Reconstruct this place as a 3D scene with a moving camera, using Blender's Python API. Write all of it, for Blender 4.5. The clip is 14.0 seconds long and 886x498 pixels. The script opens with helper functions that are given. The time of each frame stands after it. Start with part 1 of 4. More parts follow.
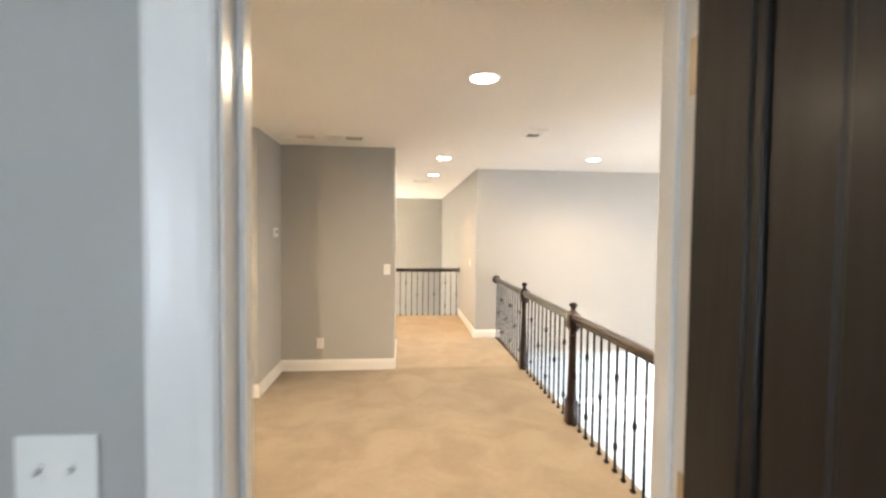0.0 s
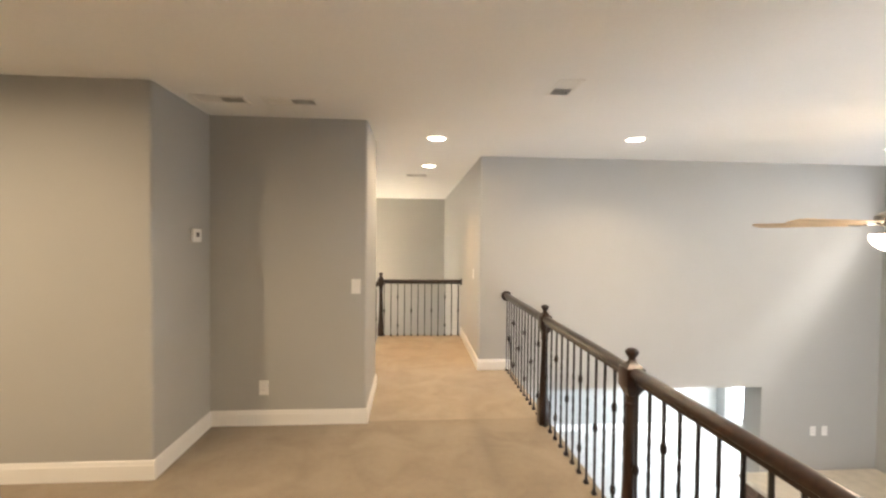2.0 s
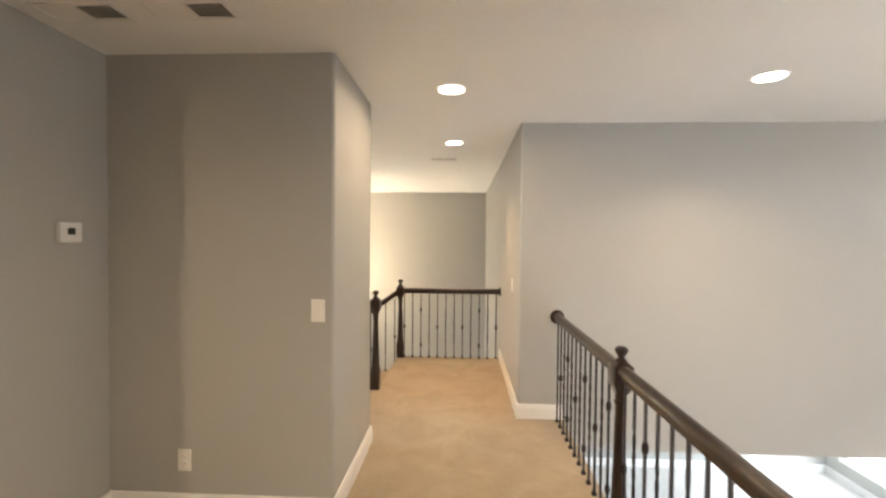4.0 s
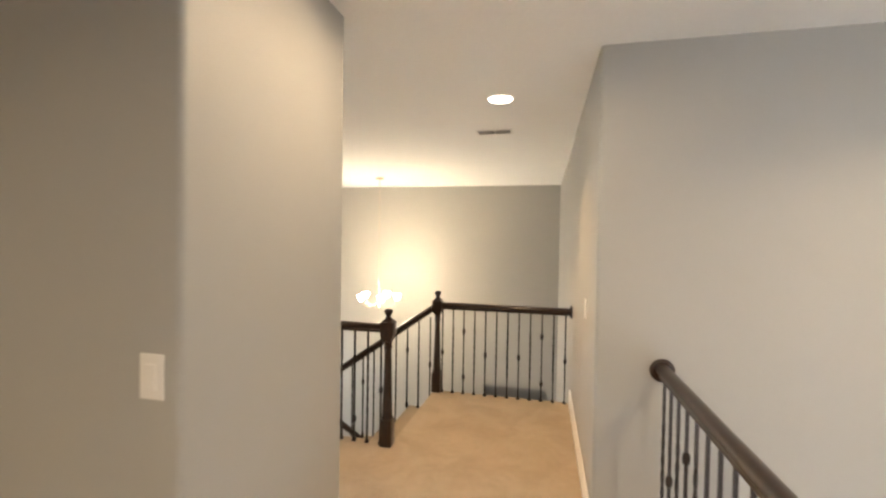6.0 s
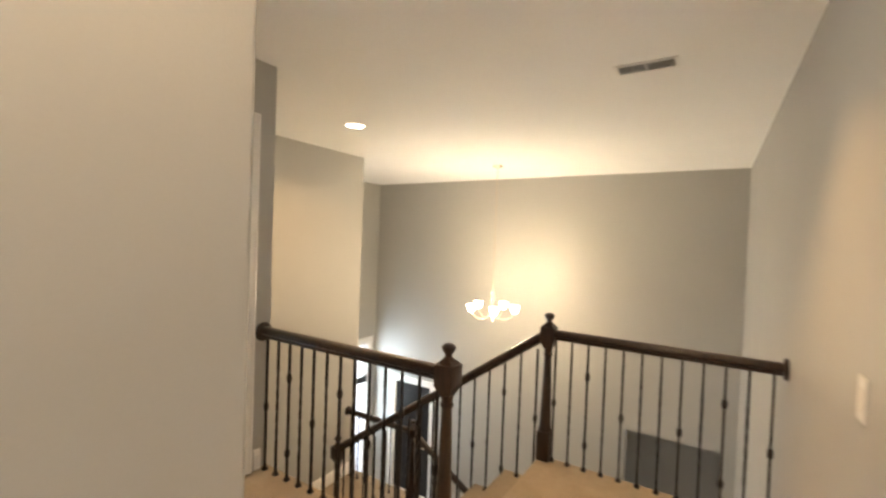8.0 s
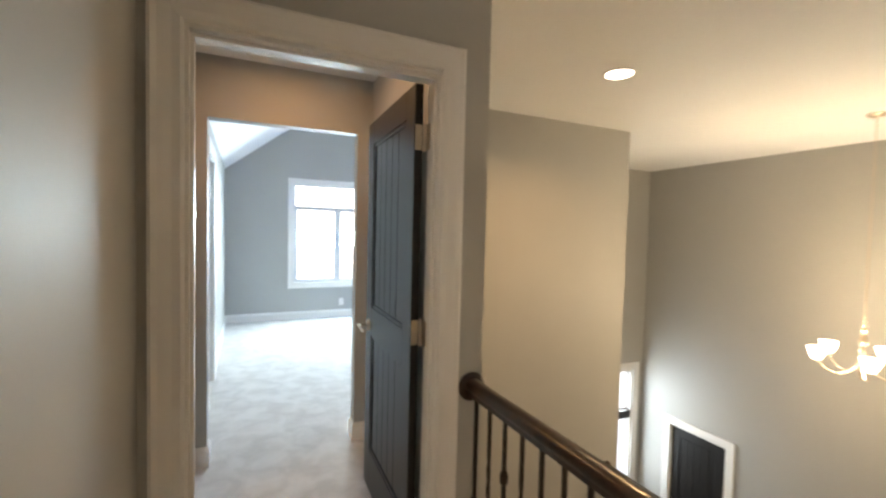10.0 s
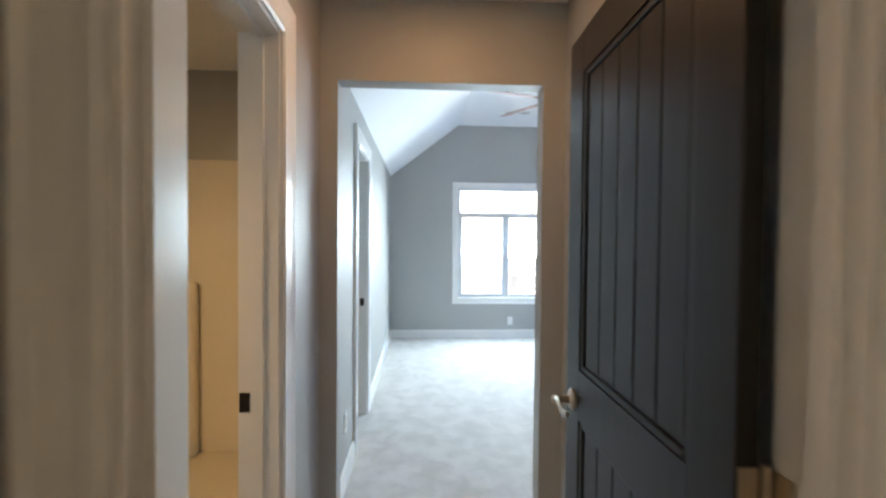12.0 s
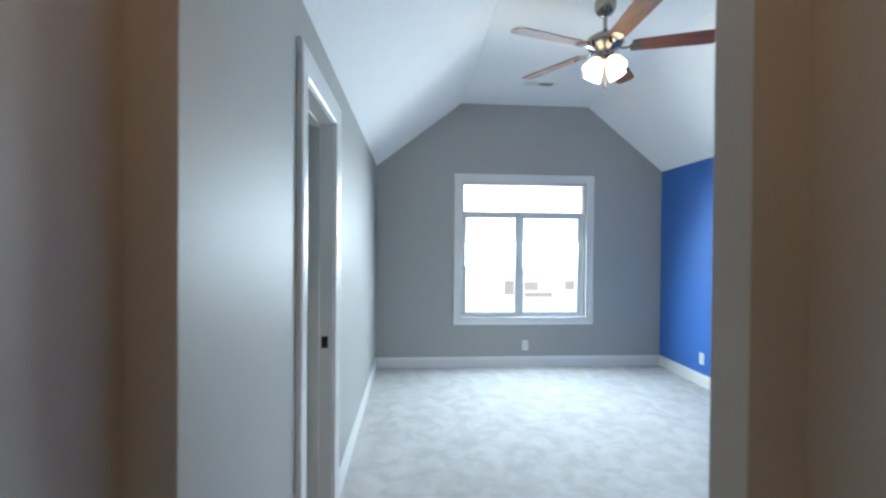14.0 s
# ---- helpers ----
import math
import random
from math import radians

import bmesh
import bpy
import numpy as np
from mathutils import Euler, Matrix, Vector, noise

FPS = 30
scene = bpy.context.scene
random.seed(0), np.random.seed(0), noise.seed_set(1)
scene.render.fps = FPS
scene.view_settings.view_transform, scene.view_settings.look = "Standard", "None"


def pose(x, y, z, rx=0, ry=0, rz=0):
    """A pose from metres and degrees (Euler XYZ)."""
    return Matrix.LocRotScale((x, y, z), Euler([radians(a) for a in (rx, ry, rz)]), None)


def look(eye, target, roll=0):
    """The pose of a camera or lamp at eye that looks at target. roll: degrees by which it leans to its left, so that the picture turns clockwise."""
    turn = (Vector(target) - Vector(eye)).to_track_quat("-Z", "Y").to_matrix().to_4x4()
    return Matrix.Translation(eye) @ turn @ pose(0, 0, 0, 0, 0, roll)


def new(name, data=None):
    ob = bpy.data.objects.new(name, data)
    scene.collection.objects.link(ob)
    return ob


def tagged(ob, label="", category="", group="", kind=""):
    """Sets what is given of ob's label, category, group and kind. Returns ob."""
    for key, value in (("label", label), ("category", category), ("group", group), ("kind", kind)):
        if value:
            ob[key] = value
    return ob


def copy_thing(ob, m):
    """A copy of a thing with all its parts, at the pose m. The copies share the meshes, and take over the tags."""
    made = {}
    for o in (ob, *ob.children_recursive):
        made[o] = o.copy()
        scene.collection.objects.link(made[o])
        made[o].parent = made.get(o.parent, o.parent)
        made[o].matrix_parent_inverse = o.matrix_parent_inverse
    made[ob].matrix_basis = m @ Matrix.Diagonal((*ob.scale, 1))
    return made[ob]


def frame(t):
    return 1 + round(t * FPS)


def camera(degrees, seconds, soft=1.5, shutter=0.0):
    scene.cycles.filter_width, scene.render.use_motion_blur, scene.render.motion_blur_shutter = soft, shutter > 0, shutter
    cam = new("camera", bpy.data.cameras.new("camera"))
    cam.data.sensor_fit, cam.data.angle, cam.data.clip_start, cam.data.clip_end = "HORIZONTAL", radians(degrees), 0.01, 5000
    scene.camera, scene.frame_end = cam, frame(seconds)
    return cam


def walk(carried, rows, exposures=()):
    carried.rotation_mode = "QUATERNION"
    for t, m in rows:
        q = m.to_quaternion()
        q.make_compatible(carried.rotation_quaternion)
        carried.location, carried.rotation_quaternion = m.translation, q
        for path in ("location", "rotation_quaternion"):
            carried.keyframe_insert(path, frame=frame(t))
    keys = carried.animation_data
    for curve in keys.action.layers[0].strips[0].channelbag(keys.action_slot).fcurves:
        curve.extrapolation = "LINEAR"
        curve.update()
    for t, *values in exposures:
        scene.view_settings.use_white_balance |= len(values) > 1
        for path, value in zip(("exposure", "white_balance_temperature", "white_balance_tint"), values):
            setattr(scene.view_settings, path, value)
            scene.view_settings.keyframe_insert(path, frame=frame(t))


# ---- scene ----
cam = camera(91.5, 14.0, soft=2.4, shutter=0.5)
PATH = [
    (0, (0.236, 0.051, 1.514), (0.422, 2.041, 1.441), 0.6),
    (0.5, (0.315, 0.365, 1.508), (0.463, 2.359, 1.451), 0.5),
    (1, (0.371, 0.685, 1.505), (0.506, 2.679, 1.456), 0.5),
    (1.5, (0.439, 1.009, 1.513), (0.574, 3.004, 1.464), 0.4),
    (2, (0.512, 1.328, 1.502), (0.655, 3.322, 1.453), 0.6),
    (2.5, (0.592, 1.651, 1.504), (0.722, 3.646, 1.449), 0.8),
    (3, (0.663, 1.978, 1.511), (0.744, 3.975, 1.462), 0.9),
    (5.5, (1.0, 3.598, 1.465), (0.617, 5.56, 1.408), 0.4),
    (6, (1.027, 3.934, 1.469), (0.571, 5.881, 1.425), 0.9),
    (6.5, (1.063, 4.255, 1.451), (0.514, 6.178, 1.409), 0.9),
    (7, (1.094, 4.583, 1.454), (0.406, 6.46, 1.396), 0.9),
    (7.5, (1.034, 4.89, 1.44), (0.178, 6.697, 1.386), 1.8),
    (8, (0.94, 5.176, 1.435), (-0.123, 6.87, 1.388), 2.1),
    (8.2, (0.911, 5.274, 1.439), (-0.247, 6.904, 1.393), 2.0),
    (10.3, (0.016, 6.041, 1.44), (-1.851, 6.756, 1.376), 1.3),
    (10.5, (-0.047, 6.053, 1.423), (-1.94, 6.695, 1.375), 1.3),
    (11, (-0.315, 6.086, 1.430), (-2.270, 6.508, 1.414), 1.2),
    (11.5, (-0.609, 6.136, 1.419), (-2.595, 6.366, 1.408), 0.5),
    (12, (-0.895, 6.148, 1.405), (-2.892, 6.255, 1.363), 0.5),
    (12.5, (-1.2, 6.123, 1.404), (-3.198, 6.185, 1.35), 0.1),
    (13, (-1.481, 6.136, 1.398), (-3.48, 6.194, 1.372), -0.3),
    (13.5, (-1.815, 6.137, 1.407), (-3.813, 6.23, 1.396), 0.3),
    (14, (-2.105, 6.137, 1.412), (-4.1, 6.278, 1.392), 0.5),
]
# powers of the lights, watts
P_BED, P_GREAT, P_GARDEN, P_STUDY, P_ENTRY, P_EAST = 58, 15, 60, 4.0, 24, 4
P_FANB, P_FANG, P_CHAND, P_BATH = 2.6, 3.2, 37, 2.8
PAINT = (0.414, 0.412, 0.394)
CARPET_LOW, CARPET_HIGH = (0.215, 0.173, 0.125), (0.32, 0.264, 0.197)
CARPETB_LOW, CARPETB_HIGH = (0.415, 0.395, 0.39), (0.56, 0.54, 0.53)
FAN_A = -2
# recessed lights: x, y, ceiling, watts, tint, spread
LOFT, HALL, VEST = (1.0, 0.76, 0.50), (1.0, 0.62, 0.30), (1.0, 0.50, 0.18)
# those at x -1.9 and -3.3 are unseen, added to light the loft's left
DOWNLIGHTS = [
    (0.71, 2.62, 2.44, 7.4, LOFT, 160), (-1.9, 2.62, 2.44, 7.5, LOFT, 175), (-3.3, 2.62, 2.44, 7, LOFT, 175),
    (0.733, 5.384, 2.44, 3.2, (1.0, 0.72, 0.44), 170), (0.717, 6.924, 2.44, 2.4, HALL, 95), (-1.881, 8.087, 2.44, 6, HALL, 145),
    (2.568, 5.211, 2.44, 3.6, LOFT, 130), (2.53, 2.92, 2.44, 3.2, LOFT, 150), (5.27, 5.28, 2.44, 1.0, LOFT, 150),
    (-2.19, 6.25, 2.44, 1.7, VEST, 180)]
walk(cam, [(t, look(eye, target, roll)) for t, eye, target, roll in PATH],
     [(0, 2.9, 6400, 10), (0.6, 2.72, 6400, 10), (1.5, 2.52, 6500, 10), (3, 2.24, 6500, 10), (5.5, 2.2, 6500, 10), (7.0, 1.97, 6700, 10), (8.2, 1.95, 6850, 10),
      (10.5, 1.45, 7050, 10), (11.5, 1.25, 6950, 10), (12.5, 1.15, 6800, 10), (14, 0.64, 6650, 10)])

# ---- world and large lights ----
H = 2.44            # upper storey ceiling
G = -3.32           # ground floor
WARM = (1.0, 0.70, 0.40)
SOFTWARM = (1.0, 0.79, 0.55)
DAY = (0.74, 0.88, 1.0)
DAY_BED = (0.645, 0.865, 1.0)
DAY_GREAT = (0.97, 0.97, 1.0)

world = bpy.data.worlds.new("world")
scene.world = world
world.use_nodes = True
wn = world.node_tree
sky = wn.nodes.new("ShaderNodeTexSky")
sky.sky_type, sky.sun_disc = "NISHITA", False
sky.sun_elevation, sky.sun_rotation = radians(45), radians(125)
sky.air_density, sky.dust_density = 1.0, 4.0
wn.links.new(sky.outputs[0], wn.nodes["Background"].inputs[0])
wn.nodes["Background"].inputs[1].default_value = 0.15


def lamp(name, kind, m, power, color, size=0.1, size_y=None, spread=None):
    d = bpy.data.lights.new(name, kind)
    d.energy, d.color = power, color
    if kind == "AREA":
        d.shape = "RECTANGLE" if size_y else "DISK"
        d.size = size
        if size_y:
            d.size_y = size_y
        if spread:
            d.spread = radians(spread)
    elif kind == "SUN":
        d.angle = radians(size)
    else:
        d.shadow_soft_size = size
    ob = new(name, d)
    ob.matrix_world = m
    return ob


# overcast sun
lamp("sun", "SUN", look((0, 0, 7), (-5.8, 4.1, 0)), 1.0, (1, 0.97, 0.92), 18)
# sky light in the window openings
lamp("sky_bedroom_window", "AREA", look((-7.02, 7.43, 1.60), (-5, 7.43, 0.55)), P_BED, DAY_BED, 1.4, 1.0, 150)
# daylight fill through an added south window that is never in view
lamp("sky_unseen_south_window", "AREA", look((4.0, -1.02, -0.9), (3.2, 2, 0.2)), P_GREAT, DAY_GREAT, 2.4, 2.9, 170)
lamp("sky_east_window", "AREA", look((6.24, 3.1, 2.07), (2.0, 3.1, 1.9)), P_EAST, DAY_GREAT, 3.0, 0.56)
lamp("sky_garden_room_window", "AREA", look((8.46, 9.43, -1.7), (5, 9.43, -2.2)), P_GARDEN, DAY, 3.9, 2.1)
# fill for the study; its window is added, out of view
lamp("sky_unseen_study_window", "AREA", look((-0.2, -2.32, 1.4), (-0.2, 0, 1.2)), P_STUDY, DAY, 1.2, 1.2)
lamp("sky_entry_window", "AREA", look((-4.66, 10.9, -1.5), (-2, 10.9, -1.5)), P_ENTRY, DAY, 1.0, 1.6)

# ---- materials ----
def material(name, color, rough=0.6, metal=0.0, var=0.06, scale=6.0, bump=0.0, bump_scale=80.0, fine=0.0, coat=0.0):
    """Principled material with cloudy colour variation at two sizes and fine relief."""
    m = bpy.data.materials.new(name)
    m.use_nodes = True
    t = m.node_tree
    p = t.nodes["Principled BSDF"]
    p.inputs["Roughness"].default_value, p.inputs["Metallic"].default_value = rough, metal
    p.inputs["Coat Weight"].default_value = coat
    co = t.nodes.new("ShaderNodeTexCoord")
    big, small = t.nodes.new("ShaderNodeTexNoise"), t.nodes.new("ShaderNodeTexNoise")
    big.inputs["Scale"].default_value, big.inputs["Detail"].default_value = scale, 4
    small.inputs["Scale"].default_value, small.inputs["Detail"].default_value = bump_scale, 3
    for n in (big, small):
        t.links.new(co.outputs["Object"], n.inputs["Vector"])
    add = t.nodes.new("ShaderNodeMix")
    add.data_type = "FLOAT"
    add.inputs[0].default_value = fine
    t.links.new(big.outputs[0], add.inputs[2])
    t.links.new(small.outputs[0], add.inputs[3])
    ramp = t.nodes.new("ShaderNodeValToRGB")
    ramp.color_ramp.elements[0].position, ramp.color_ramp.elements[1].position = 0.3, 0.7
    ramp.color_ramp.elements[0].color = (*[c * (1 - var) for c in color], 1)
    ramp.color_ramp.elements[1].color = (*[min(1, c * (1 + var)) for c in color], 1)
    t.links.new(add.outputs[0], ramp.inputs[0])
    t.links.new(ramp.outputs[0], p.inputs["Base Color"])
    if bump:
        b = t.nodes.new("ShaderNodeBump")
        b.inputs["Strength"].default_value, b.inputs["Distance"].default_value = bump, 0.003
        t.links.new(small.outputs[0], b.inputs["Height"])
        t.links.new(b.outputs[0], p.inputs["Normal"])
    return m


def wood(name, dark, light, rough=0.35, coat=0.3, stretch=(6, 6, 0.7), bump=0.1):
    """Grained wood; the grain runs along the axis with the small stretch."""
    m = bpy.data.materials.new(name)
    m.use_nodes = True
    t = m.node_tree
    p = t.nodes["Principled BSDF"]
    p.inputs["Roughness"].default_value, p.inputs["Coat Weight"].default_value = rough, coat
    p.inputs["Coat Roughness"].default_value = 0.2
    co, mp, n = t.nodes.new("ShaderNodeTexCoord"), t.nodes.new("ShaderNodeMapping"), t.nodes.new("ShaderNodeTexNoise")
    mp.inputs["Scale"].default_value = stretch
    n.inputs["Scale"].default_value, n.inputs["Detail"].default_value, n.inputs["Distortion"].default_value = 8, 5, 0.6
    ramp = t.nodes.new("ShaderNodeValToRGB")
    ramp.color_ramp.elements[0].position, ramp.color_ramp.elements[1].position = 0.32, 0.68
    ramp.color_ramp.elements[0].color, ramp.color_ramp.elements[1].color = (*dark, 1), (*light, 1)
    b = t.nodes.new("ShaderNodeBump")
    b.inputs["Strength"].default_value, b.inputs["Distance"].default_value = bump, 0.002
    t.links.new(co.outputs["Object"], mp.inputs[0])
    t.links.new(mp.outputs[0], n.inputs["Vector"])
    t.links.new(n.outputs[0], ramp.inputs[0])
    t.links.new(ramp.outputs[0], p.inputs["Base Color"])
    t.links.new(n.outputs[0], b.inputs["Height"])
    t.links.new(b.outputs[0], p.inputs["Normal"])
    return m


def carpet_material(name, low, high, patch, size=3.4, soft=0.14, swirl=0.7):
    """Cut pile: fine tufts, with patches where the pile lies another way."""
    m = bpy.data.materials.new(name)
    m.use_nodes = True
    t = m.node_tree
    p = t.nodes["Principled BSDF"]
    p.inputs["Roughness"].default_value = 0.95
    p.inputs["Sheen Weight"].default_value = 0.15
    p.inputs["Specular IOR Level"].default_value = 0.1
    co = t.nodes.new("ShaderNodeTexCoord")
    tuft, lay, mid = (t.nodes.new("ShaderNodeTexNoise") for _ in range(3))
    tuft.inputs["Scale"].default_value, tuft.inputs["Detail"].default_value = 170, 3
    mid.inputs["Scale"].default_value, mid.inputs["Detail"].default_value = 22, 4
    lay.inputs["Scale"].default_value, lay.inputs["Detail"].default_value, lay.inputs["Distortion"].default_value = size, 6, swirl
    for n in (tuft, lay, mid):
        t.links.new(co.outputs["Object"], n.inputs["Vector"])
    edge = t.nodes.new("ShaderNodeMapRange")
    edge.inputs["From Min"].default_value, edge.inputs["From Max"].default_value = 0.5 - soft, 0.5 + soft
    t.links.new(lay.outputs[0], edge.inputs[0])
    m1 = t.nodes.new("ShaderNodeMix")
    m1.data_type = "FLOAT"
    m1.inputs[0].default_value = patch
    m2 = t.nodes.new("ShaderNodeMix")
    m2.data_type = "FLOAT"
    m2.inputs[0].default_value = 0.4
    t.links.new(tuft.outputs[0], m2.inputs[2])
    t.links.new(mid.outputs[0], m2.inputs[3])
    t.links.new(m2.outputs[0], m1.inputs[2])
    t.links.new(edge.outputs[0], m1.inputs[3])
    ramp = t.nodes.new("ShaderNodeValToRGB")
    ramp.color_ramp.elements[0].position, ramp.color_ramp.elements[1].position = 0.2, 0.8
    ramp.color_ramp.elements[0].color, ramp.color_ramp.elements[1].color = (*low, 1), (*high, 1)
    t.links.new(m1.outputs[0], ramp.inputs[0])
    t.links.new(ramp.outputs[0], p.inputs["Base Color"])
    b = t.nodes.new("ShaderNodeBump")
    b.inputs["Strength"].default_value, b.inputs["Distance"].default_value = 0.6, 0.006
    t.links.new(m2.outputs[0], b.inputs["Height"])
    t.links.new(b.outputs[0], p.inputs["Normal"])
    return m


def glowing(name, color, strength):
    m = bpy.data.materials.new(name)
    m.use_nodes = True
    p = m.node_tree.nodes["Principled BSDF"]
    p.inputs["Base Color"].default_value = (0.85, 0.83, 0.8, 1)
    p.inputs["Roughness"].default_value = 0.3
    p.inputs["Emission Color"].default_value = (*color, 1)
    p.inputs["Emission Strength"].default_value = strength
    return m


def glass_material(name):
    m = bpy.data.materials.new(name)
    m.use_nodes = True
    p = m.node_tree.nodes["Principled BSDF"]
    p.inputs["Base Color"].default_value = (0.97, 0.99, 1, 1)
    p.inputs["Roughness"].default_value, p.inputs["Transmission Weight"].default_value = 0.0, 1.0
    p.inputs["IOR"].default_value = 1.45
    return m


WALL = material("greige_wall_paint", PAINT, 0.55, var=0.03, scale=1.2, bump=0.12, bump_scale=140, fine=0.3)
BLUE = material("blue_wall_paint", (0.045, 0.16, 0.50), 0.55, var=0.05, scale=1.2, bump=0.12, bump_scale=140, fine=0.3)
CEIL = material("white_ceiling_texture", (0.89, 0.89, 0.885), 0.85, var=0.02, scale=2, bump=0.5, bump_scale=45, fine=0.5)
TRIM = material("white_trim_paint", (0.80, 0.79, 0.77), 0.28, var=0.02, scale=3, bump=0.05, bump_scale=60)
CARPET = carpet_material("beige_carpet", CARPET_LOW, CARPET_HIGH, 0.34, 2.6)
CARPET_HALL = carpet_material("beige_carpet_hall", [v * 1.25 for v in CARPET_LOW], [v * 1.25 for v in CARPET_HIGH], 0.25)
CARPET_BED = carpet_material("pale_carpet", CARPETB_LOW, CARPETB_HIGH, 0.42, 6.5, 0.13, 0.5)
RAILWOOD = wood("dark_stained_rail", (0.008, 0.0035, 0.002), (0.030, 0.012, 0.005), 0.28, 0.15)
DOORWOOD = wood("dark_stained_door", (0.007, 0.006, 0.006), (0.015, 0.0125, 0.012), 0.42, 0.05, (8, 8, 0.6))
DOORWOOD.node_tree.nodes["Principled BSDF"].inputs["Specular IOR Level"].default_value = 0.38
IRON = material("bronze_iron", (0.035, 0.028, 0.024), 0.4, 0.7, 0.2, 30, 0.15, 120)
NICKEL = material("satin_nickel", (0.58, 0.49, 0.38), 0.28, 1.0, 0.04, 20)
BRUSHED = material("brushed_nickel", (0.30, 0.24, 0.18), 0.32, 1.0, 0.05, 20)
PLASTIC = material("white_plastic", (0.82, 0.81, 0.78), 0.35, var=0.02)
# shade inside the vents, put into the colour of a flat plate
THROAT_SHADE = material("vent_throat_shade", (0.16, 0.15, 0.14), 0.7)
FANMETAL = material("polished_fan_nickel", (0.36, 0.32, 0.27), 0.2, 1.0, 0.04, 20)
BLACK = material("dark_slot", (0.02, 0.02, 0.02), 0.6)
METALW = material("white_enamel_metal", (0.84, 0.83, 0.81), 0.45, var=0.03)
GLASS = glass_material("clear_glass")
LENS = glowing("lit_lens", (1.0, 0.88, 0.70), 5)
SHADE = glowing("lit_frosted_glass", (1.0, 0.86, 0.66), 2.2)
CUPGLASS = glowing("lit_cup_glass", (1.0, 0.88, 0.70), 5)
ACRYLIC = material("cream_acrylic", (0.74, 0.69, 0.58), 0.16, var=0.02, scale=2)
SLAB = material("cream_stone_slab", (0.62, 0.56, 0.46), 0.35, var=0.10, scale=9)
STONE = material("brown_ledge_stone", (0.20, 0.13, 0.09), 0.85, var=0.45, scale=5, bump=0.8, bump_scale=40, fine=0.3)
MORTAR = material("grey_mortar", (0.25, 0.23, 0.21), 0.95, var=0.1, scale=12, bump=0.5)
FANWOOD = wood("reddish_fan_wood", (0.10, 0.026, 0.012), (0.20, 0.06, 0.03), 0.5, 0.0, (0.8, 8, 8))
FANPALE = wood("pale_fan_wood", (0.42, 0.27, 0.13), (0.55, 0.38, 0.2), 0.4, 0.2, (0.8, 8, 8))
VINYL = material("white_window_vinyl", (0.70, 0.73, 0.75), 0.35, var=0.02)
TILE = material("pale_floor_tile", (0.55, 0.53, 0.5), 0.35, var=0.06, scale=3)
SIDING = material("pale_siding", (0.86, 0.86, 0.85), 0.7, var=0.05, scale=2)
SNOW = material("snow_roof", (0.8, 0.82, 0.85), 0.9, var=0.05, scale=1)
FARGLASS = material("far_window_glass", (0.34, 0.35, 0.36), 0.2, var=0.1, scale=1)
HAZE = glowing("overcast_haze", (0.93, 0.97, 1.0), 1.2)
GROUND = material("frosty_ground", (0.80, 0.82, 0.84), 0.9, var=0.15, scale=0.3, bump=0.3, bump_scale=8)

# ---- building blocks ----
def smooth(me, angle=40):
    me.polygons.foreach_set("use_smooth", [True] * len(me.polygons))
    me.set_sharp_from_angle(angle=radians(angle))


def add_box(bm, x0, x1, y0, y1, z0, z1, bevel=0.0, seg=2):
    r = bmesh.ops.create_cube(bm, size=1, matrix=Matrix.LocRotScale(((x0 + x1) / 2, (y0 + y1) / 2, (z0 + z1) / 2), None, (abs(x1 - x0), abs(y1 - y0), abs(z1 - z0))))
    if bevel:
        edges = {e for v in r["verts"] for e in v.link_edges}
        bmesh.ops.bevel(bm, geom=list(edges), offset=bevel, segments=seg, affect="EDGES", profile=0.5)
    return r["verts"]


def add_lathe(bm, profile, seg=16, m=None):
    """A turned body round z from (radius, height) pairs."""
    m = m or Matrix()
    rings = []
    for r, z in profile:
        rings.append([bm.verts.new(m @ Vector((r * math.cos(2 * math.pi * i / seg), r * math.sin(2 * math.pi * i / seg), z))) for i in range(seg)])
    for a, b in zip(rings, rings[1:]):
        for i in range(seg):
            bm.faces.new((a[i], a[(i + 1) % seg], b[(i + 1) % seg], b[i]))
    bm.faces.new(rings[0][::-1])
    bm.faces.new(rings[-1])


def add_sweep(bm, points, outline, up=Vector((0, 0, 1)), caps=True):
    """Sweeps an outline of (across, up) pairs along a line of points."""
    pts = [Vector(p) for p in points]
    rings = []
    for i, p in enumerate(pts):
        a = pts[max(i - 1, 0)]
        b = pts[min(i + 1, len(pts) - 1)]
        d = (b - a).normalized()
        side = d.cross(up)
        side = side.normalized() if side.length > 1e-4 else Vector((1, 0, 0))
        top = side.cross(d).normalized()
        rings.append([bm.verts.new(p + side * u + top * v) for u, v in outline])
    k = len(outline)
    for a, b in zip(rings, rings[1:]):
        for i in range(k):
            bm.faces.new((a[i], a[(i + 1) % k], b[(i + 1) % k], b[i]))
    if caps:
        bm.faces.new(rings[0][::-1])
        bm.faces.new(rings[-1])


def circle(r, n=10):
    return [(r * math.cos(2 * math.pi * i / n), r * math.sin(2 * math.pi * i / n)) for i in range(n)]


def finish(name, bm, mat, parent=None, shade=False, angle=40):
    bmesh.ops.recalc_face_normals(bm, faces=bm.faces)
    me = bpy.data.meshes.new(name)
    bm.to_mesh(me)
    bm.free()
    me.materials.append(mat)
    if shade:
        smooth(me, angle)
    ob = new(name, me)
    if parent:
        ob.parent = parent
        ob.matrix_parent_inverse = Matrix.Translation(-parent.location)
    return ob


def local(name, bm, mat, parent, shade=False, angle=40):
    """A part in its parent's own coordinates."""
    ob = finish(name, bm, mat, None, shade, angle)
    ob.parent = parent
    return ob


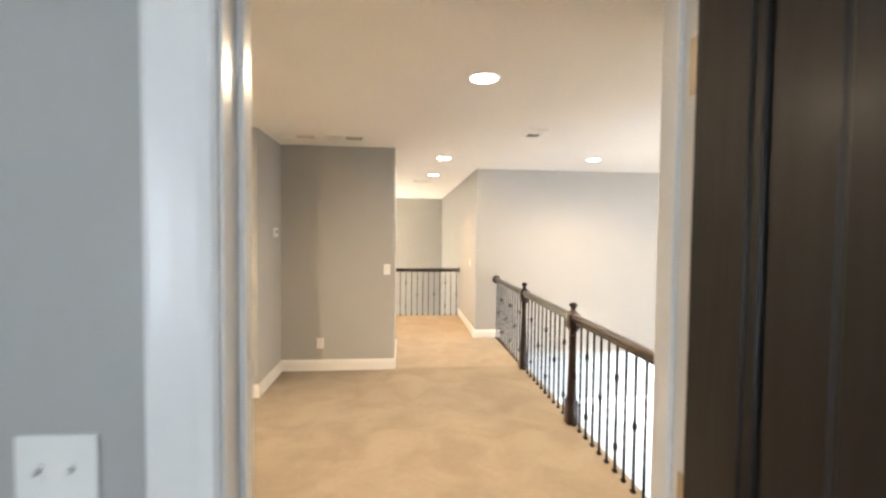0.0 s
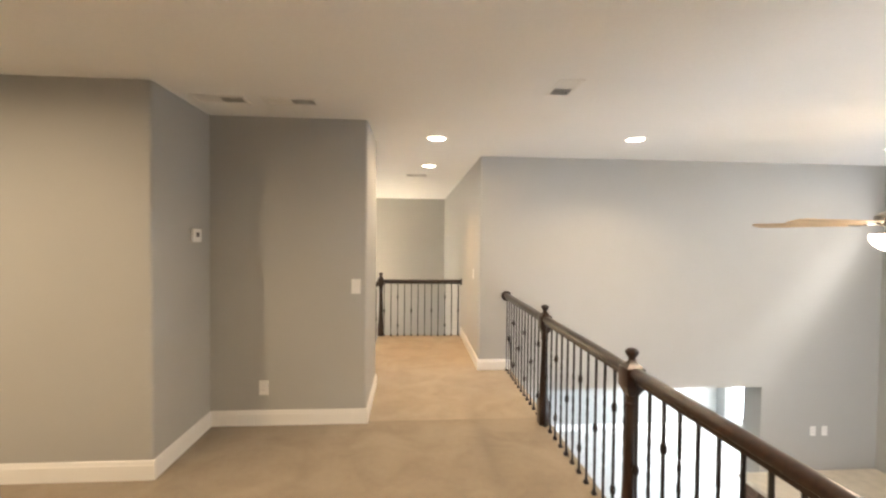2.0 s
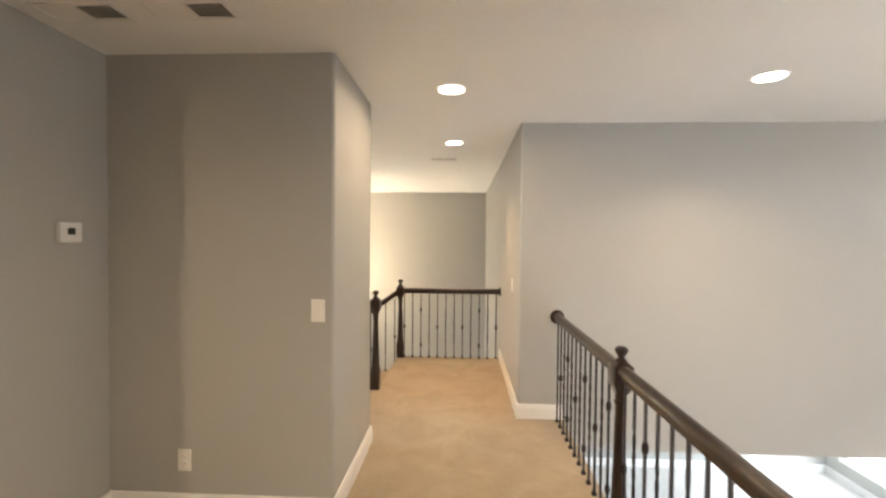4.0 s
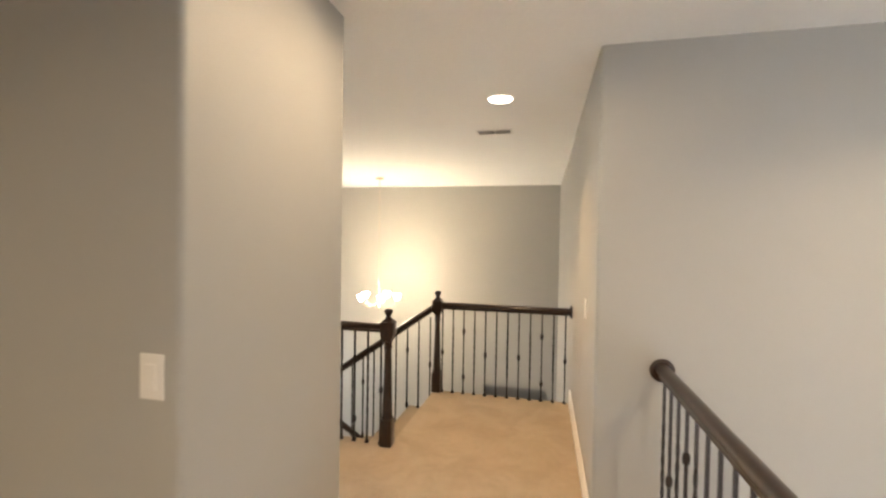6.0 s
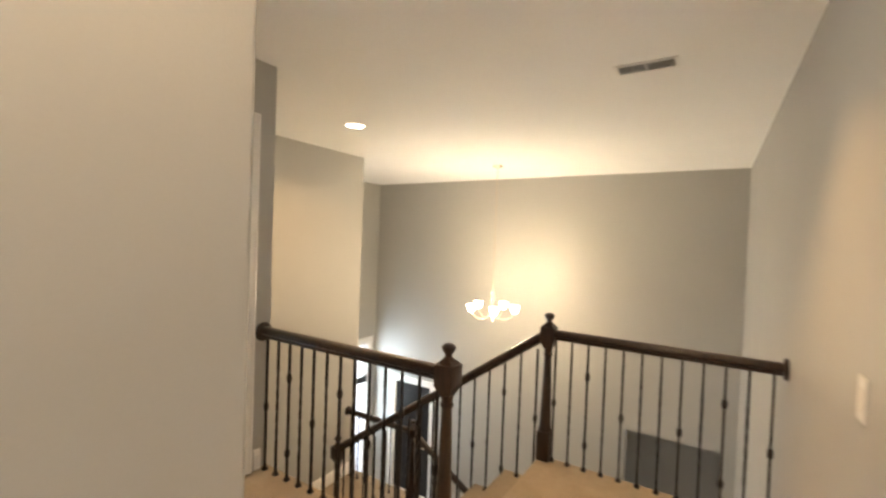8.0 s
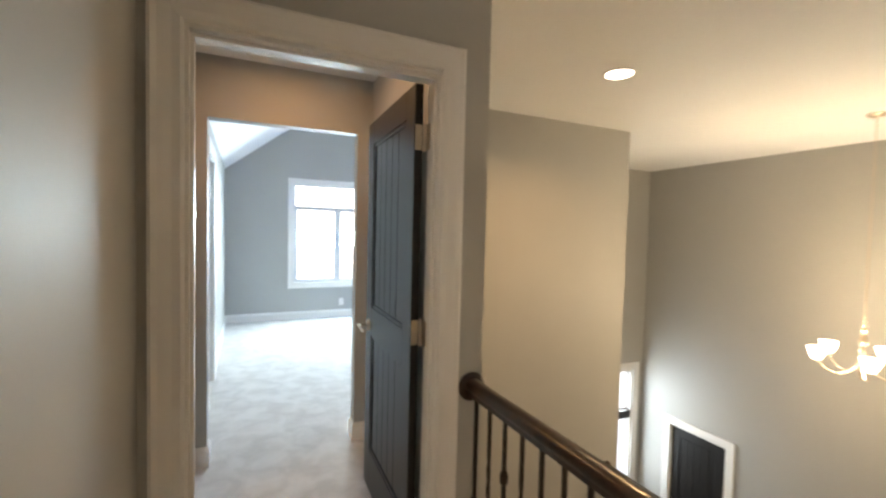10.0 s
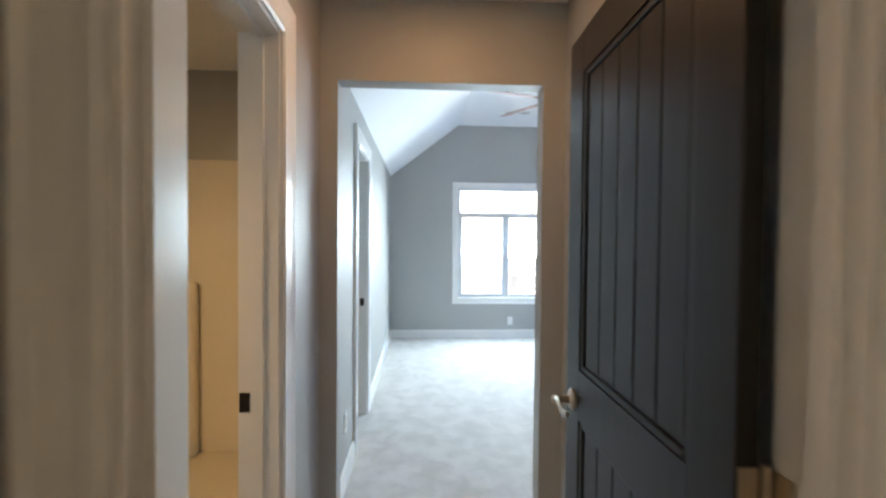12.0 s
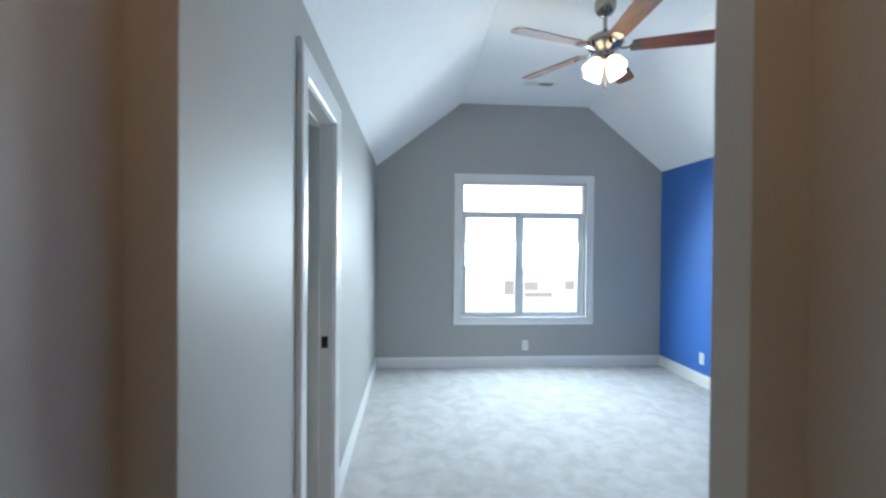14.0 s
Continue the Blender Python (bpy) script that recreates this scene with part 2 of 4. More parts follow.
def thing(name, at, label="", category="", group="", kind=""):
    ob = new(name)
    ob.location = at
    ob.empty_display_size = 0.1
    return tagged(ob, label, category, group, kind)


def structure(ob, label=""):
    return tagged(ob, label, "", "", "structure")


def wall(name, axis, c0, c1, a0, a1, z0, z1, holes=(), mat=None, label=""):
    """A wall of thickness c0..c1 along the other axis, with holes (a0, a1, z0, z1) right through it."""
    us = sorted({a0, a1, *[v for h in holes for v in h[:2]]})
    zs = sorted({z0, z1, *[v for h in holes for v in h[2:]]})
    us = [u for u in us if a0 <= u <= a1]
    zs = [z for z in zs if z0 <= z <= z1]
    bm = bmesh.new()
    cache = {}

    def v(u, c, z):
        k = (u, c, z)
        if k not in cache:
            cache[k] = bm.verts.new((c, u, z) if axis == "x" else (u, c, z))
        return cache[k]

    def solid(i, j):
        if not (0 <= i < len(us) - 1 and 0 <= j < len(zs) - 1):
            return False
        um, zm = (us[i] + us[i + 1]) / 2, (zs[j] + zs[j + 1]) / 2
        return not any(h[0] < um < h[1] and h[2] < zm < h[3] for h in holes)

    for i in range(len(us) - 1):
        for j in range(len(zs) - 1):
            if not solid(i, j):
                continue
            u0, u1, w0, w1 = us[i], us[i + 1], zs[j], zs[j + 1]
            for c in (c0, c1):
                bm.faces.new((v(u0, c, w0), v(u1, c, w0), v(u1, c, w1), v(u0, c, w1)))
            if not solid(i - 1, j):
                bm.faces.new((v(u0, c0, w0), v(u0, c1, w0), v(u0, c1, w1), v(u0, c0, w1)))
            if not solid(i + 1, j):
                bm.faces.new((v(u1, c0, w0), v(u1, c1, w0), v(u1, c1, w1), v(u1, c0, w1)))
            if not solid(i, j - 1):
                bm.faces.new((v(u0, c0, w0), v(u1, c0, w0), v(u1, c1, w0), v(u0, c1, w0)))
            if not solid(i, j + 1):
                bm.faces.new((v(u0, c0, w1), v(u1, c0, w1), v(u1, c1, w1), v(u0, c1, w1)))
    return structure(finish(name, bm, mat or WALL), label)


def prism(name, pts, z0, z1, mat, rounded=(), radius=0.02, label="", top=0.0):
    """An upright block on a plan outline; the corners in rounded get a bullnose."""
    bm = bmesh.new()
    lo = [bm.verts.new((x, y, z0)) for x, y in pts]
    hi = [bm.verts.new((x, y, z1)) for x, y in pts]
    n = len(pts)
    for i in range(n):
        bm.faces.new((lo[i], lo[(i + 1) % n], hi[(i + 1) % n], hi[i]))
    bm.faces.new(lo[::-1])
    bm.faces.new(hi)
    if rounded:
        edges = [e for e in bm.edges if any({lo[i], hi[i]} == set(e.verts) for i in rounded)]
        bmesh.ops.bevel(bm, geom=edges, offset=radius, segments=5, affect="EDGES", profile=0.5)
    if top:
        edges = [e for e in bm.edges if all(abs(v.co.z - z1) < 1e-5 and v.co.x > -1.3 and v.co.y > 2.1 and abs(v.co.y - 4.86) > 0.01 for v in e.verts)]
        bmesh.ops.bevel(bm, geom=edges, offset=top, segments=3, affect="EDGES", profile=0.5)
    return structure(finish(name, bm, mat, None, bool(rounded), 30), label)


def baseboard(points, side, z=0.0, height=0.12, label="white painted baseboard with a moulded top edge"):
    """Runs along a plan line; side +1 puts its body to the line's left, -1 to its right."""
    bm = bmesh.new()
    prof = [(0.0005, 0), (0.015, 0), (0.015, height - 0.03), (0.012, height - 0.022), (0.010, height - 0.008), (0.006, height), (0.0005, height)]
    pts = [Vector((x, y, 0)) for x, y in points]
    rings = []
    for i, p in enumerate(pts):
        ds = []
        if i > 0:
            ds.append((p - pts[i - 1]).normalized())
        if i < len(pts) - 1:
            ds.append((pts[i + 1] - p).normalized())
        ns = [Vector((-d.y, d.x, 0)) * side for d in ds]
        n = ns[0] if len(ns) == 1 else (ns[0] + ns[1]) / (1 + ns[0].dot(ns[1]))
        rings.append([bm.verts.new(p + n * u + Vector((0, 0, z + w))) for u, w in prof])
    k = len(prof)
    for a, b in zip(rings, rings[1:]):
        for i in range(k):
            bm.faces.new((a[i], a[(i + 1) % k], b[(i + 1) % k], b[i]))
    bm.faces.new(rings[0])
    bm.faces.new(rings[-1][::-1])
    return structure(finish("baseboard", bm, TRIM), label)

# ---- the house's large parts ----
# upper floor
structure(prism("floor", [(-4.2, -2.4), (1.655, -2.4), (1.655, 4.86), (-1.46, 4.86), (-1.46, 5.0), (-4.2, 4.2)], -0.3, 0.0, CARPET, top=0.012), "beige cut-pile carpet over the loft")
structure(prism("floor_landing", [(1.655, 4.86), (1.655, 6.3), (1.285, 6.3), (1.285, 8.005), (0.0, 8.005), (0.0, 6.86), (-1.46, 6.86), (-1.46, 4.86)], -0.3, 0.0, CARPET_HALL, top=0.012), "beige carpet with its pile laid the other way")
structure(prism("floor_bedroom", [(-7.12, 5.6), (-1.46, 5.6), (-1.46, 6.80), (-2.96, 6.80), (-2.96, 9.18), (-7.12, 9.18)], -0.3, 0.0, CARPET_BED), "pale grey cut-pile bedroom carpet with footmarks")
structure(prism("floor_bathroom", [(-3.75, 4.3), (-1.42, 4.3), (-1.42, 5.598), (-3.75, 5.598)], -0.3, 0.004, TILE), "pale vinyl bathroom floor")
structure(prism("floor_closet", [(-5.0, 4.9), (-3.77, 4.9), (-3.77, 5.598), (-5.0, 5.598)], -0.3, 0.0, CARPET_BED), "pale carpet in the closet")
structure(prism("floor_ground", [(-4.75, -1.1), (6.4, -1.1), (6.4, 6.205), (8.55, 6.205), (8.55, 14.4), (-4.75, 14.4)], G - 0.3, G, TILE), "pale hard ground floor")
# ceilings
structure(prism("ceiling", [(-4.75, -2.5), (6.4, -2.5), (6.4, 11.8), (-4.75, 11.8), (-4.75, 9.2), (-2.945, 9.2), (-2.945, 6.84), (-2.80, 6.84), (-2.80, 5.66), (-4.75, 5.66)], H, H + 0.16, CEIL), "white textured drywall ceiling")
structure(prism("ceiling_garden_room", [(1.405, 6.485), (8.55, 6.485), (8.55, 11.97), (1.405, 11.97)], -0.27, -0.1, CEIL), "white ceiling of the ground floor room")

# loft walls with bullnose corners: stepped wall, hall side and return towards the bedroom door
structure(prism("wall_loft", [(-4.2, 4.074), (-1.067, 4.074), (-1.067, 4.828), (0.15, 4.828), (0.15, 5.715), (-1.355, 5.715), (-1.355, 5.6), (0.03, 5.6), (0.03, 4.948), (-1.187, 4.948), (-1.187, 4.194), (-4.2, 4.194)], 0, H, WALL, (1, 3, 4)), "greige painted stepped drywall with rounded corners")
wall("wall_loft_west", "x", -4.32, -4.2, -2.4, 4.194, 0, H, label="greige painted drywall")
wall("wall_loft_south", "y", 0.75, 0.87, -4.2, 2.6, 0, H, [(-0.06, 0.765, 0, 2.035)], label="greige painted drywall with a doorway")
wall("wall_study_east", "x", 1.535, 1.655, -2.4, 0.75, 0, H, label="greige painted drywall")
structure(prism("wall_alcove_north", [(1.49, 1.830), (2.6, 1.830), (2.6, 1.922), (1.49, 1.922)], 0, H, WALL, (0, 3), 0.015), "greige painted wall end beside the railing")
wall("wall_alcove_east", "x", 2.48, 2.6, 0.87, 1.830, 0, H, label="greige painted drywall of a dim alcove")
structure(prism("floor_alcove", [(1.655, 0.75), (2.6, 0.75), (2.6, 1.922), (1.655, 1.922)], -0.3, 0.0, CARPET), "beige carpet in a dim alcove")
# dark board added for the shade at the top of the alcove wall
bm = bmesh.new()
add_box(bm, 1.52, 2.48, 1.813, 1.831, 2.09, H - 0.002, 0.003)
structure(finish("trim", bm, DOORWOOD), "dark board standing in for the shaded wall top in a dim alcove")
wall("wall_study_south", "y", -2.42, -2.3, -4.2, 1.535, 0, H, [(-0.9, 0.5, 0.8, 2.0)], label="greige painted drywall with an added window opening, out of view")
wall("wall_study_west", "x", -1.9, -1.78, -2.3, 0.75, 0, H, label="greige painted drywall")
# great room
structure(prism("wall_great_room_north", [(6.4, 6.205), (1.285, 6.205), (1.285, 11.66), (1.405, 11.66), (1.405, 6.485), (6.4, 6.485)], -0.25, H, WALL, (1,)), "greige painted two-storey wall with a rounded corner")
wall("wall_great_room_north_low", "y", 6.205, 6.485, 1.285, 6.4, G, -0.25, [(1.75, 4.735, G, -0.25)], label="greige painted wall round a wide opening")
wall("wall_great_room_east", "x", 6.25, 6.4, -1.0, 6.205, G, H, [(1.5, 5.95, 1.75, 2.37)], label="greige painted two-storey drywall with high windows")
wall("wall_great_room_south", "y", -1.12, -1.0, 1.655, 6.4, G, H, [(2.8, 5.2, -2.4, 0.6)], label="greige painted wall with an added tall window opening, out of view")
wall("wall_great_room_west", "x", 1.5, 1.65, -1.0, 6.205, G, -0.3, label="greige painted drywall under the loft")
wall("wall_great_room_west_high", "x", 1.66, 1.75, -1.0, 0.75, -0.3, H, label="greige painted drywall")
# garden room behind the wide opening
wall("wall_garden_room_north", "y", 11.85, 11.97, 1.405, 8.55, G, -0.27, label="pale painted drywall")
wall("wall_garden_room_east", "x", 8.4, 8.55, 6.485, 11.85, G, -0.27, [(7.4, 11.45, -2.83, -0.6)], label="pale painted wall with a wide window opening")
wall("wall_garden_room_south", "y", 6.335, 6.485, 6.4, 8.55, G, -0.1, label="pale painted drywall")
# foyer
wall("wall_foyer_north", "y", 11.66, 11.78, -4.74, 1.405, G, H, [(0.0, 1.13, G, -1.14), (-4.1, -3.28, G, -1.26)], label="greige painted two-storey wall with a doorway")
wall("wall_foyer_east", "x", 1.285, 1.405, 6.485, 11.66, G, -0.25, label="greige painted drywall")
wall("wall_foyer_west", "x", -4.74, -4.62, 9.362, 11.66, G, H, [(10.15, 11.47, G, -0.6)], label="greige painted wall round the entry")
structure(prism("wall_stair_west", [(-2.931, 6.878), (-2.931, 9.362), (-4.62, 9.362), (-4.62, 9.24), (-3.05, 9.24), (-3.05, 6.878)], G, H, WALL, (1,)), "greige painted stair wall with a rounded corner")
wall("wall_stair_south", "y", 6.78, 6.862, -2.762, -1.475, 0.0, H, label="greige painted drywall")
wall("wall_stair_south_low", "y", 6.78, 6.878, -3.05, 0.1, G, -0.3, label="greige painted drywall below the landing")
wall("wall_dining_north", "y", 12.5, 12.62, -0.6, 1.28, G, -0.5, label="greige painted drywall")
wall("wall_dining_west", "x", -0.6, -0.5, 11.78, 12.5, G, -0.5, label="greige painted drywall")
wall("wall_dining_east", "x", 1.28, 1.40, 11.78, 12.62, G, -0.5, label="greige painted drywall")
structure(prism("ceiling_dining", [(-0.6, 11.78), (1.28, 11.78), (1.28, 12.62), (-0.6, 12.62)], -0.5, -0.4, CEIL), "white ceiling of a dim room")
# bedroom doorway wall, vestibule, bathroom
wall("wall_bedroom_door", "x", -1.475, -1.355, 5.6, 6.862, 0, H, [(5.825, 6.675, 0, 2.04)], label="greige painted drywall round the bedroom door")
wall("wall_bathroom_north", "y", 5.6, 5.72, -2.762, -1.475, 0, H, [(-2.25, -1.4765, 0, 2.04)], label="greige painted drywall round the bathroom door")
wall("wall_bathroom_west", "x", -3.77, -3.655, 4.3, 5.6, 0, H, label="greige painted drywall over the shower")
wall("wall_bathroom_south", "y", 4.29, 4.405, -3.655, -1.187, 0, H, label="greige painted drywall over the shower")
wall("wall_bathroom_east", "x", -1.4, -1.29, 4.405, 5.6, 0, H, label="greige painted drywall")
# bedroom with sloped ceiling sides
YL, YR, KN, VZ, V0, V1 = 5.728, 9.086, 2.30, 3.035, 6.687, 8.178
XW, YE = -7.046, 9.20   # window wall face, outer side of the blue wall
wall("wall_bedroom_east", "x", -2.852, -2.762, 5.6, 6.89, 0, KN, [(5.795, 6.68, 0, 2.08)], label="greige painted wall with a plain drywall opening")
wall("wall_bedroom_window", "x", XW - 0.12, XW, 5.6, YE, 0, KN, [(6.695, 8.172, 0.575, 2.145)], label="greige painted gable wall round the window")
wall("wall_bedroom_south", "y", 5.6, YL, XW, -2.852, 0, KN, [(-4.38, -3.755, 0, 2.04)], label="greige painted wall with a closet doorway")
wall("wall_bedroom_north", "y", YR, YE, XW, -2.95, 0, KN, mat=BLUE, label="strong blue painted accent wall")


def gable(name, x0, x1):
    bm = bmesh.new()
    prof = [(5.6, KN), (YE, KN), (YE, VZ + 0.1), (5.6, VZ + 0.1)]
    a = [bm.verts.new((x0, y, z)) for y, z in prof]
    b = [bm.verts.new((x1, y, z)) for y, z in prof]
    for i in range(4):
        bm.faces.new((a[i], a[(i + 1) % 4], b[(i + 1) % 4], b[i]))
    bm.faces.new(a[::-1])
    bm.faces.new(b)
    return structure(finish(name, bm, WALL), "greige painted gable above the wall")


gable("wall_bedroom_gable_east", -3.05, -2.95)
wall("wall_bedroom_over_opening", "x", -2.95, -2.762, 5.6, 6.89, KN, 3.1, label="greige painted drywall over the opening")
gable("wall_bedroom_gable_west", XW - 0.12, XW)


def vault():
    """Flat middle with a slope down to each side wall."""
    bm = bmesh.new()
    lo = [(YL, KN), (V0, VZ), (V1, VZ), (YR, KN)]
    hi = [(YE, KN + 0.0), (YE, VZ + 0.2), (5.6, VZ + 0.2), (5.6, KN + 0.0)]
    prof = lo + hi
    a = [bm.verts.new((XW, y, z)) for y, z in prof]
    b = [bm.verts.new((-2.95, y, z)) for y, z in prof]
    n = len(prof)
    for i in range(n):
        bm.faces.new((a[i], a[(i + 1) % n], b[(i + 1) % n], b[i]))
    bm.faces.new(a[::-1])
    bm.faces.new(b)
    return structure(finish("ceiling_bedroom", bm, CEIL), "white textured ceiling with sloped sides")


vault()
wall("wall_closet_south", "y", 4.8, 4.9, -5.0, -3.77, 0, KN, label="plain painted closet wall")
wall("wall_closet_west", "x", -5.1, -5.0, 4.8, 5.6, 0, KN, label="plain painted closet wall")
structure(prism("ceiling_closet", [(-5.1, 4.8), (-3.77, 4.8), (-3.77, 5.6), (-5.1, 5.6)], KN, KN + 0.1, CEIL), "plain white closet ceiling")

# baseboards
baseboard([(-4.2, 4.074), (-1.067, 4.074), (-1.067, 4.828), (0.15, 4.828), (0.15, 5.715), (-1.355, 5.715), (-1.355, 5.735)], -1)
baseboard([(1.655, 6.205), (1.285, 6.205), (1.285, 8.0)], 1)
baseboard([(-1.355, 6.765), (-1.355, 6.81)], -1)
baseboard([(-0.16, 0.87), (-4.2, 0.87)], -1)
baseboard([(0.86, 0.87), (2.48, 0.87), (2.48, 1.830), (1.49, 1.830), (1.49, 1.922), (1.655, 1.922)], 1)
baseboard([(-2.375, 5.72), (-2.762, 5.72), (-2.762, 5.795), (-2.852, 5.795), (-2.852, YL), (-3.65, YL)], -1)
baseboard([(-4.485, YL), (XW, YL), (XW, YR), (-2.95, YR), (-2.95, 6.89), (-2.852, 6.89), (-2.852, 6.68), (-2.762, 6.68), (-2.762, 6.78), (-1.475, 6.78)], -1)
baseboard([(8.4, 6.485), (8.4, 11.85), (1.405, 11.85), (1.405, 6.485)], 1, G, 0.16)
baseboard([(1.285, 11.66), (1.13, 11.66)], 1, G)
baseboard([(0.0, 11.66), (-3.19, 11.66)], 1, G)

# ---- doors and windows ----
def casing(name, parent, axis, face, out, a0, a1, z1, width=0.105, z0=0.0, sill=False, a_clip=None):
    """Moulded casing round an opening, on the wall face at the given coordinate; out is the way into the room."""
    prof = [(0.0, 0.0), (0.0, 0.010), (0.008, 0.016), (0.030, 0.013), (0.066, 0.016), (width - 0.010, 0.021), (width, 0.016), (width, 0.0)]
    corners = [(a0, z0, -1, 0), (a0, z1, -1, 1), (a1, z1, 1, 1), (a1, z0, 1, 0)]
    if sill:
        corners = [(a0, z0, -1, -1), (a0, z1, -1, 1), (a1, z1, 1, 1), (a1, z0, 1, -1)]
    bm = bmesh.new()
    rings = []
    for a, z, sa, sz in corners:
        ring = []
        for u, d in prof:
            aa = a + sa * u
            if a_clip:
                aa = min(max(aa, a_clip[0]), a_clip[1])
            c = face + out * (d + 0.001)
            ring.append(bm.verts.new((c, aa, z + sz * u) if axis == "x" else (aa, c, z + sz * u)))
        rings.append(ring)
    k = len(prof)
    pairs = list(zip(rings, rings[1:])) + ([(rings[-1], rings[0])] if sill else [])
    for p, q in pairs:
        for i in range(k):
            bm.faces.new((p[i], p[(i + 1) % k], q[(i + 1) % k], q[i]))
    if not sill:
        bm.faces.new(rings[0])
        bm.faces.new(rings[-1][::-1])
    return finish(name, bm, TRIM, parent)


def jamb(parent, axis, c0, c1, a0, a1, z1, stop=0.5, t=0.02, z0=0.0):
    """Lining boards of a doorway, with a stop strip."""
    bm = bmesh.new()
    cs = c0 + (c1 - c0) * stop

    def b(ca, cb, aa, ab, za, zb):
        if axis == "x":
            add_box(bm, ca, cb, aa, ab, za, zb)
        else:
            add_box(bm, aa, ab, ca, cb, za, zb)
    lo, hi = min(c0, c1) - 0.001, max(c0, c1) + 0.001
    b(lo, hi, a0 - 0.001, a0 + t, z0, z1 - t)
    b(lo, hi, a1 - t, a1 + 0.001, z0, z1 - t)
    b(lo, hi, a0 - 0.001, a1 + 0.001, z1 - t, z1 + 0.001)
    b(cs - 0.017, cs + 0.017, a0 + t, a0 + t + 0.011, z0, z1 - t - 0.011)
    b(cs - 0.017, cs + 0.017, a1 - t - 0.011, a1 - t, z0, z1 - t - 0.011)
    b(cs - 0.017, cs + 0.017, a0 + t, a1 - t, z1 - t - 0.011, z1 - t)
    return finish("jamb", bm, TRIM, parent)


def door_leaf(parent, m, width, height=2.01, flip=1, plate_y=0.022):
    """A dark two-panel door with upright plank grooves. Local x from the hinge along the leaf, y its thickness, z up."""
    T = 0.035
    bm = bmesh.new()
    st, rail_t, rail_m, rail_b = 0.115, 0.12, 0.15, 0.22
    zl0, zl1 = rail_b, 0.86
    zu0, zu1 = 0.86 + rail_m, height - rail_t
    add_box(bm, 0, st, 0, T, 0, height, 0.003)
    add_box(bm, width - st, width, 0, T, 0, height, 0.003)
    for a, b in ((0, rail_b), (zl1, zu0), (zu1, height)):
        add_box(bm, st, width - st, 0.0005, T - 0.0005, a, b)
    for a, b in ((zl0, zl1), (zu0, zu1)):
        n = 5
        w = (width - 2 * st - 0.05) / n
        for i in range(n):
            x = st + 0.025 + i * w
            add_box(bm, x + 0.0015, x + w - 0.0015, 0.0095, T - 0.0095, a + 0.02, b - 0.02, 0.003, 1)
        add_box(bm, st, width - st, 0.0125, T - 0.0125, a, b)
        for y in (0.004, T - 0.004):
            s = 1 if y < T / 2 else -1
            for xa, xb, za, zb in ((st, st + 0.02, a, b), (width - st - 0.02, width - st, a, b), (st + 0.02, width - st - 0.02, a, a + 0.018), (st + 0.02, width - st - 0.02, b - 0.018, b)):
                add_box(bm, xa, xb, min(y, y + s * 0.010), max(y, y + s * 0.010), za, zb, 0.0035, 2)
    ob = finish("leaf", bm, DOORWOOD, None)
    ob.parent = parent
    ob.matrix_parent_inverse = Matrix.Translation(-parent.location) @ m
    for side in (0, 1):
        bm = bmesh.new()
        y0 = T if side else 0.0
        s = 1 if side else -1
        c = Matrix.Translation((width - 0.065, y0, 0.905)) @ Matrix.Rotation(radians(-90 * s), 4, "X")
        add_lathe(bm, [(0.033, 0), (0.033, 0.004), (0.027, 0.010), (0.012, 0.013), (0.010, 0.040), (0.013, 0.046), (0.013, 0.060), (0.008, 0.064)], 18, c)
        pts = [(width - 0.065 - 0.115 * k / 6, y0 + s * (0.052 + 0.006 * math.sin(k / 6 * math.pi)), 0.905 + 0.008 * math.sin(k / 6 * 2 * math.pi)) for k in range(7)]
        add_sweep(bm, pts, [(u * (1.0), v * 1.4) for u, v in circle(0.0065, 8)])
        h = finish("handle", bm, NICKEL, None, True)
        h.parent = ob
    for z in (0.22, 1.02, 1.80):
        bm = bmesh.new()
        yb = T + 0.005 if flip > 0 else -0.005
        add_box(bm, -0.0025, 0.0, 0.004, T - 0.003, z - 0.05, z + 0.05)
        add_box(bm, -0.010, 0.0, yb - 0.002, yb + 0.002, z - 0.05, z + 0.05)
        add_box(bm, -0.042, -0.009, plate_y - 0.0015, plate_y + 0.0015, z - 0.05, z + 0.05)
        if abs(plate_y - yb) > 0.015:
            add_box(bm, -0.012, -0.009, min(plate_y, yb), max(plate_y, yb), z - 0.05, z + 0.05)
        add_lathe(bm, [(0.006, z - 0.055), (0.007, z - 0.05), (0.007, z + 0.05), (0.006, z + 0.055)], 10, Matrix.Translation((-0.004, yb, 0)))
        h = finish("hinge", bm, NICKEL, None)
        h.parent = ob
    return ob


def strike(parent, x, y, z, dx):
    bm = bmesh.new()
    add_box(bm, x, x + dx * 0.003, y - 0.016, y + 0.016, z - 0.03, z + 0.03, 0.001, 1)
    add_box(bm, x + dx * 0.003, x + dx * 0.004, y - 0.008, y + 0.008, z - 0.013, z + 0.013)
    return finish("strike_plate", bm, IRON, parent)


# study door, where the walk begins
d1 = thing("door_1", (0.34, 0.81, 0), "open dark stained panel door in white casing", "door", kind="structure")
jamb(d1, "y", 0.75, 0.87, -0.06, 0.765, 2.035, 0.62)
casing("casing", d1, "y", 0.75, -1, -0.045, 0.75, 2.025)
casing("casing", d1, "y", 0.87, 1, -0.045, 0.75, 2.025)
door_leaf(d1, Matrix.Translation((0.722, 0.742, 0.012)) @ Matrix.Rotation(radians(-88.5), 4, "Z"), 0.775)

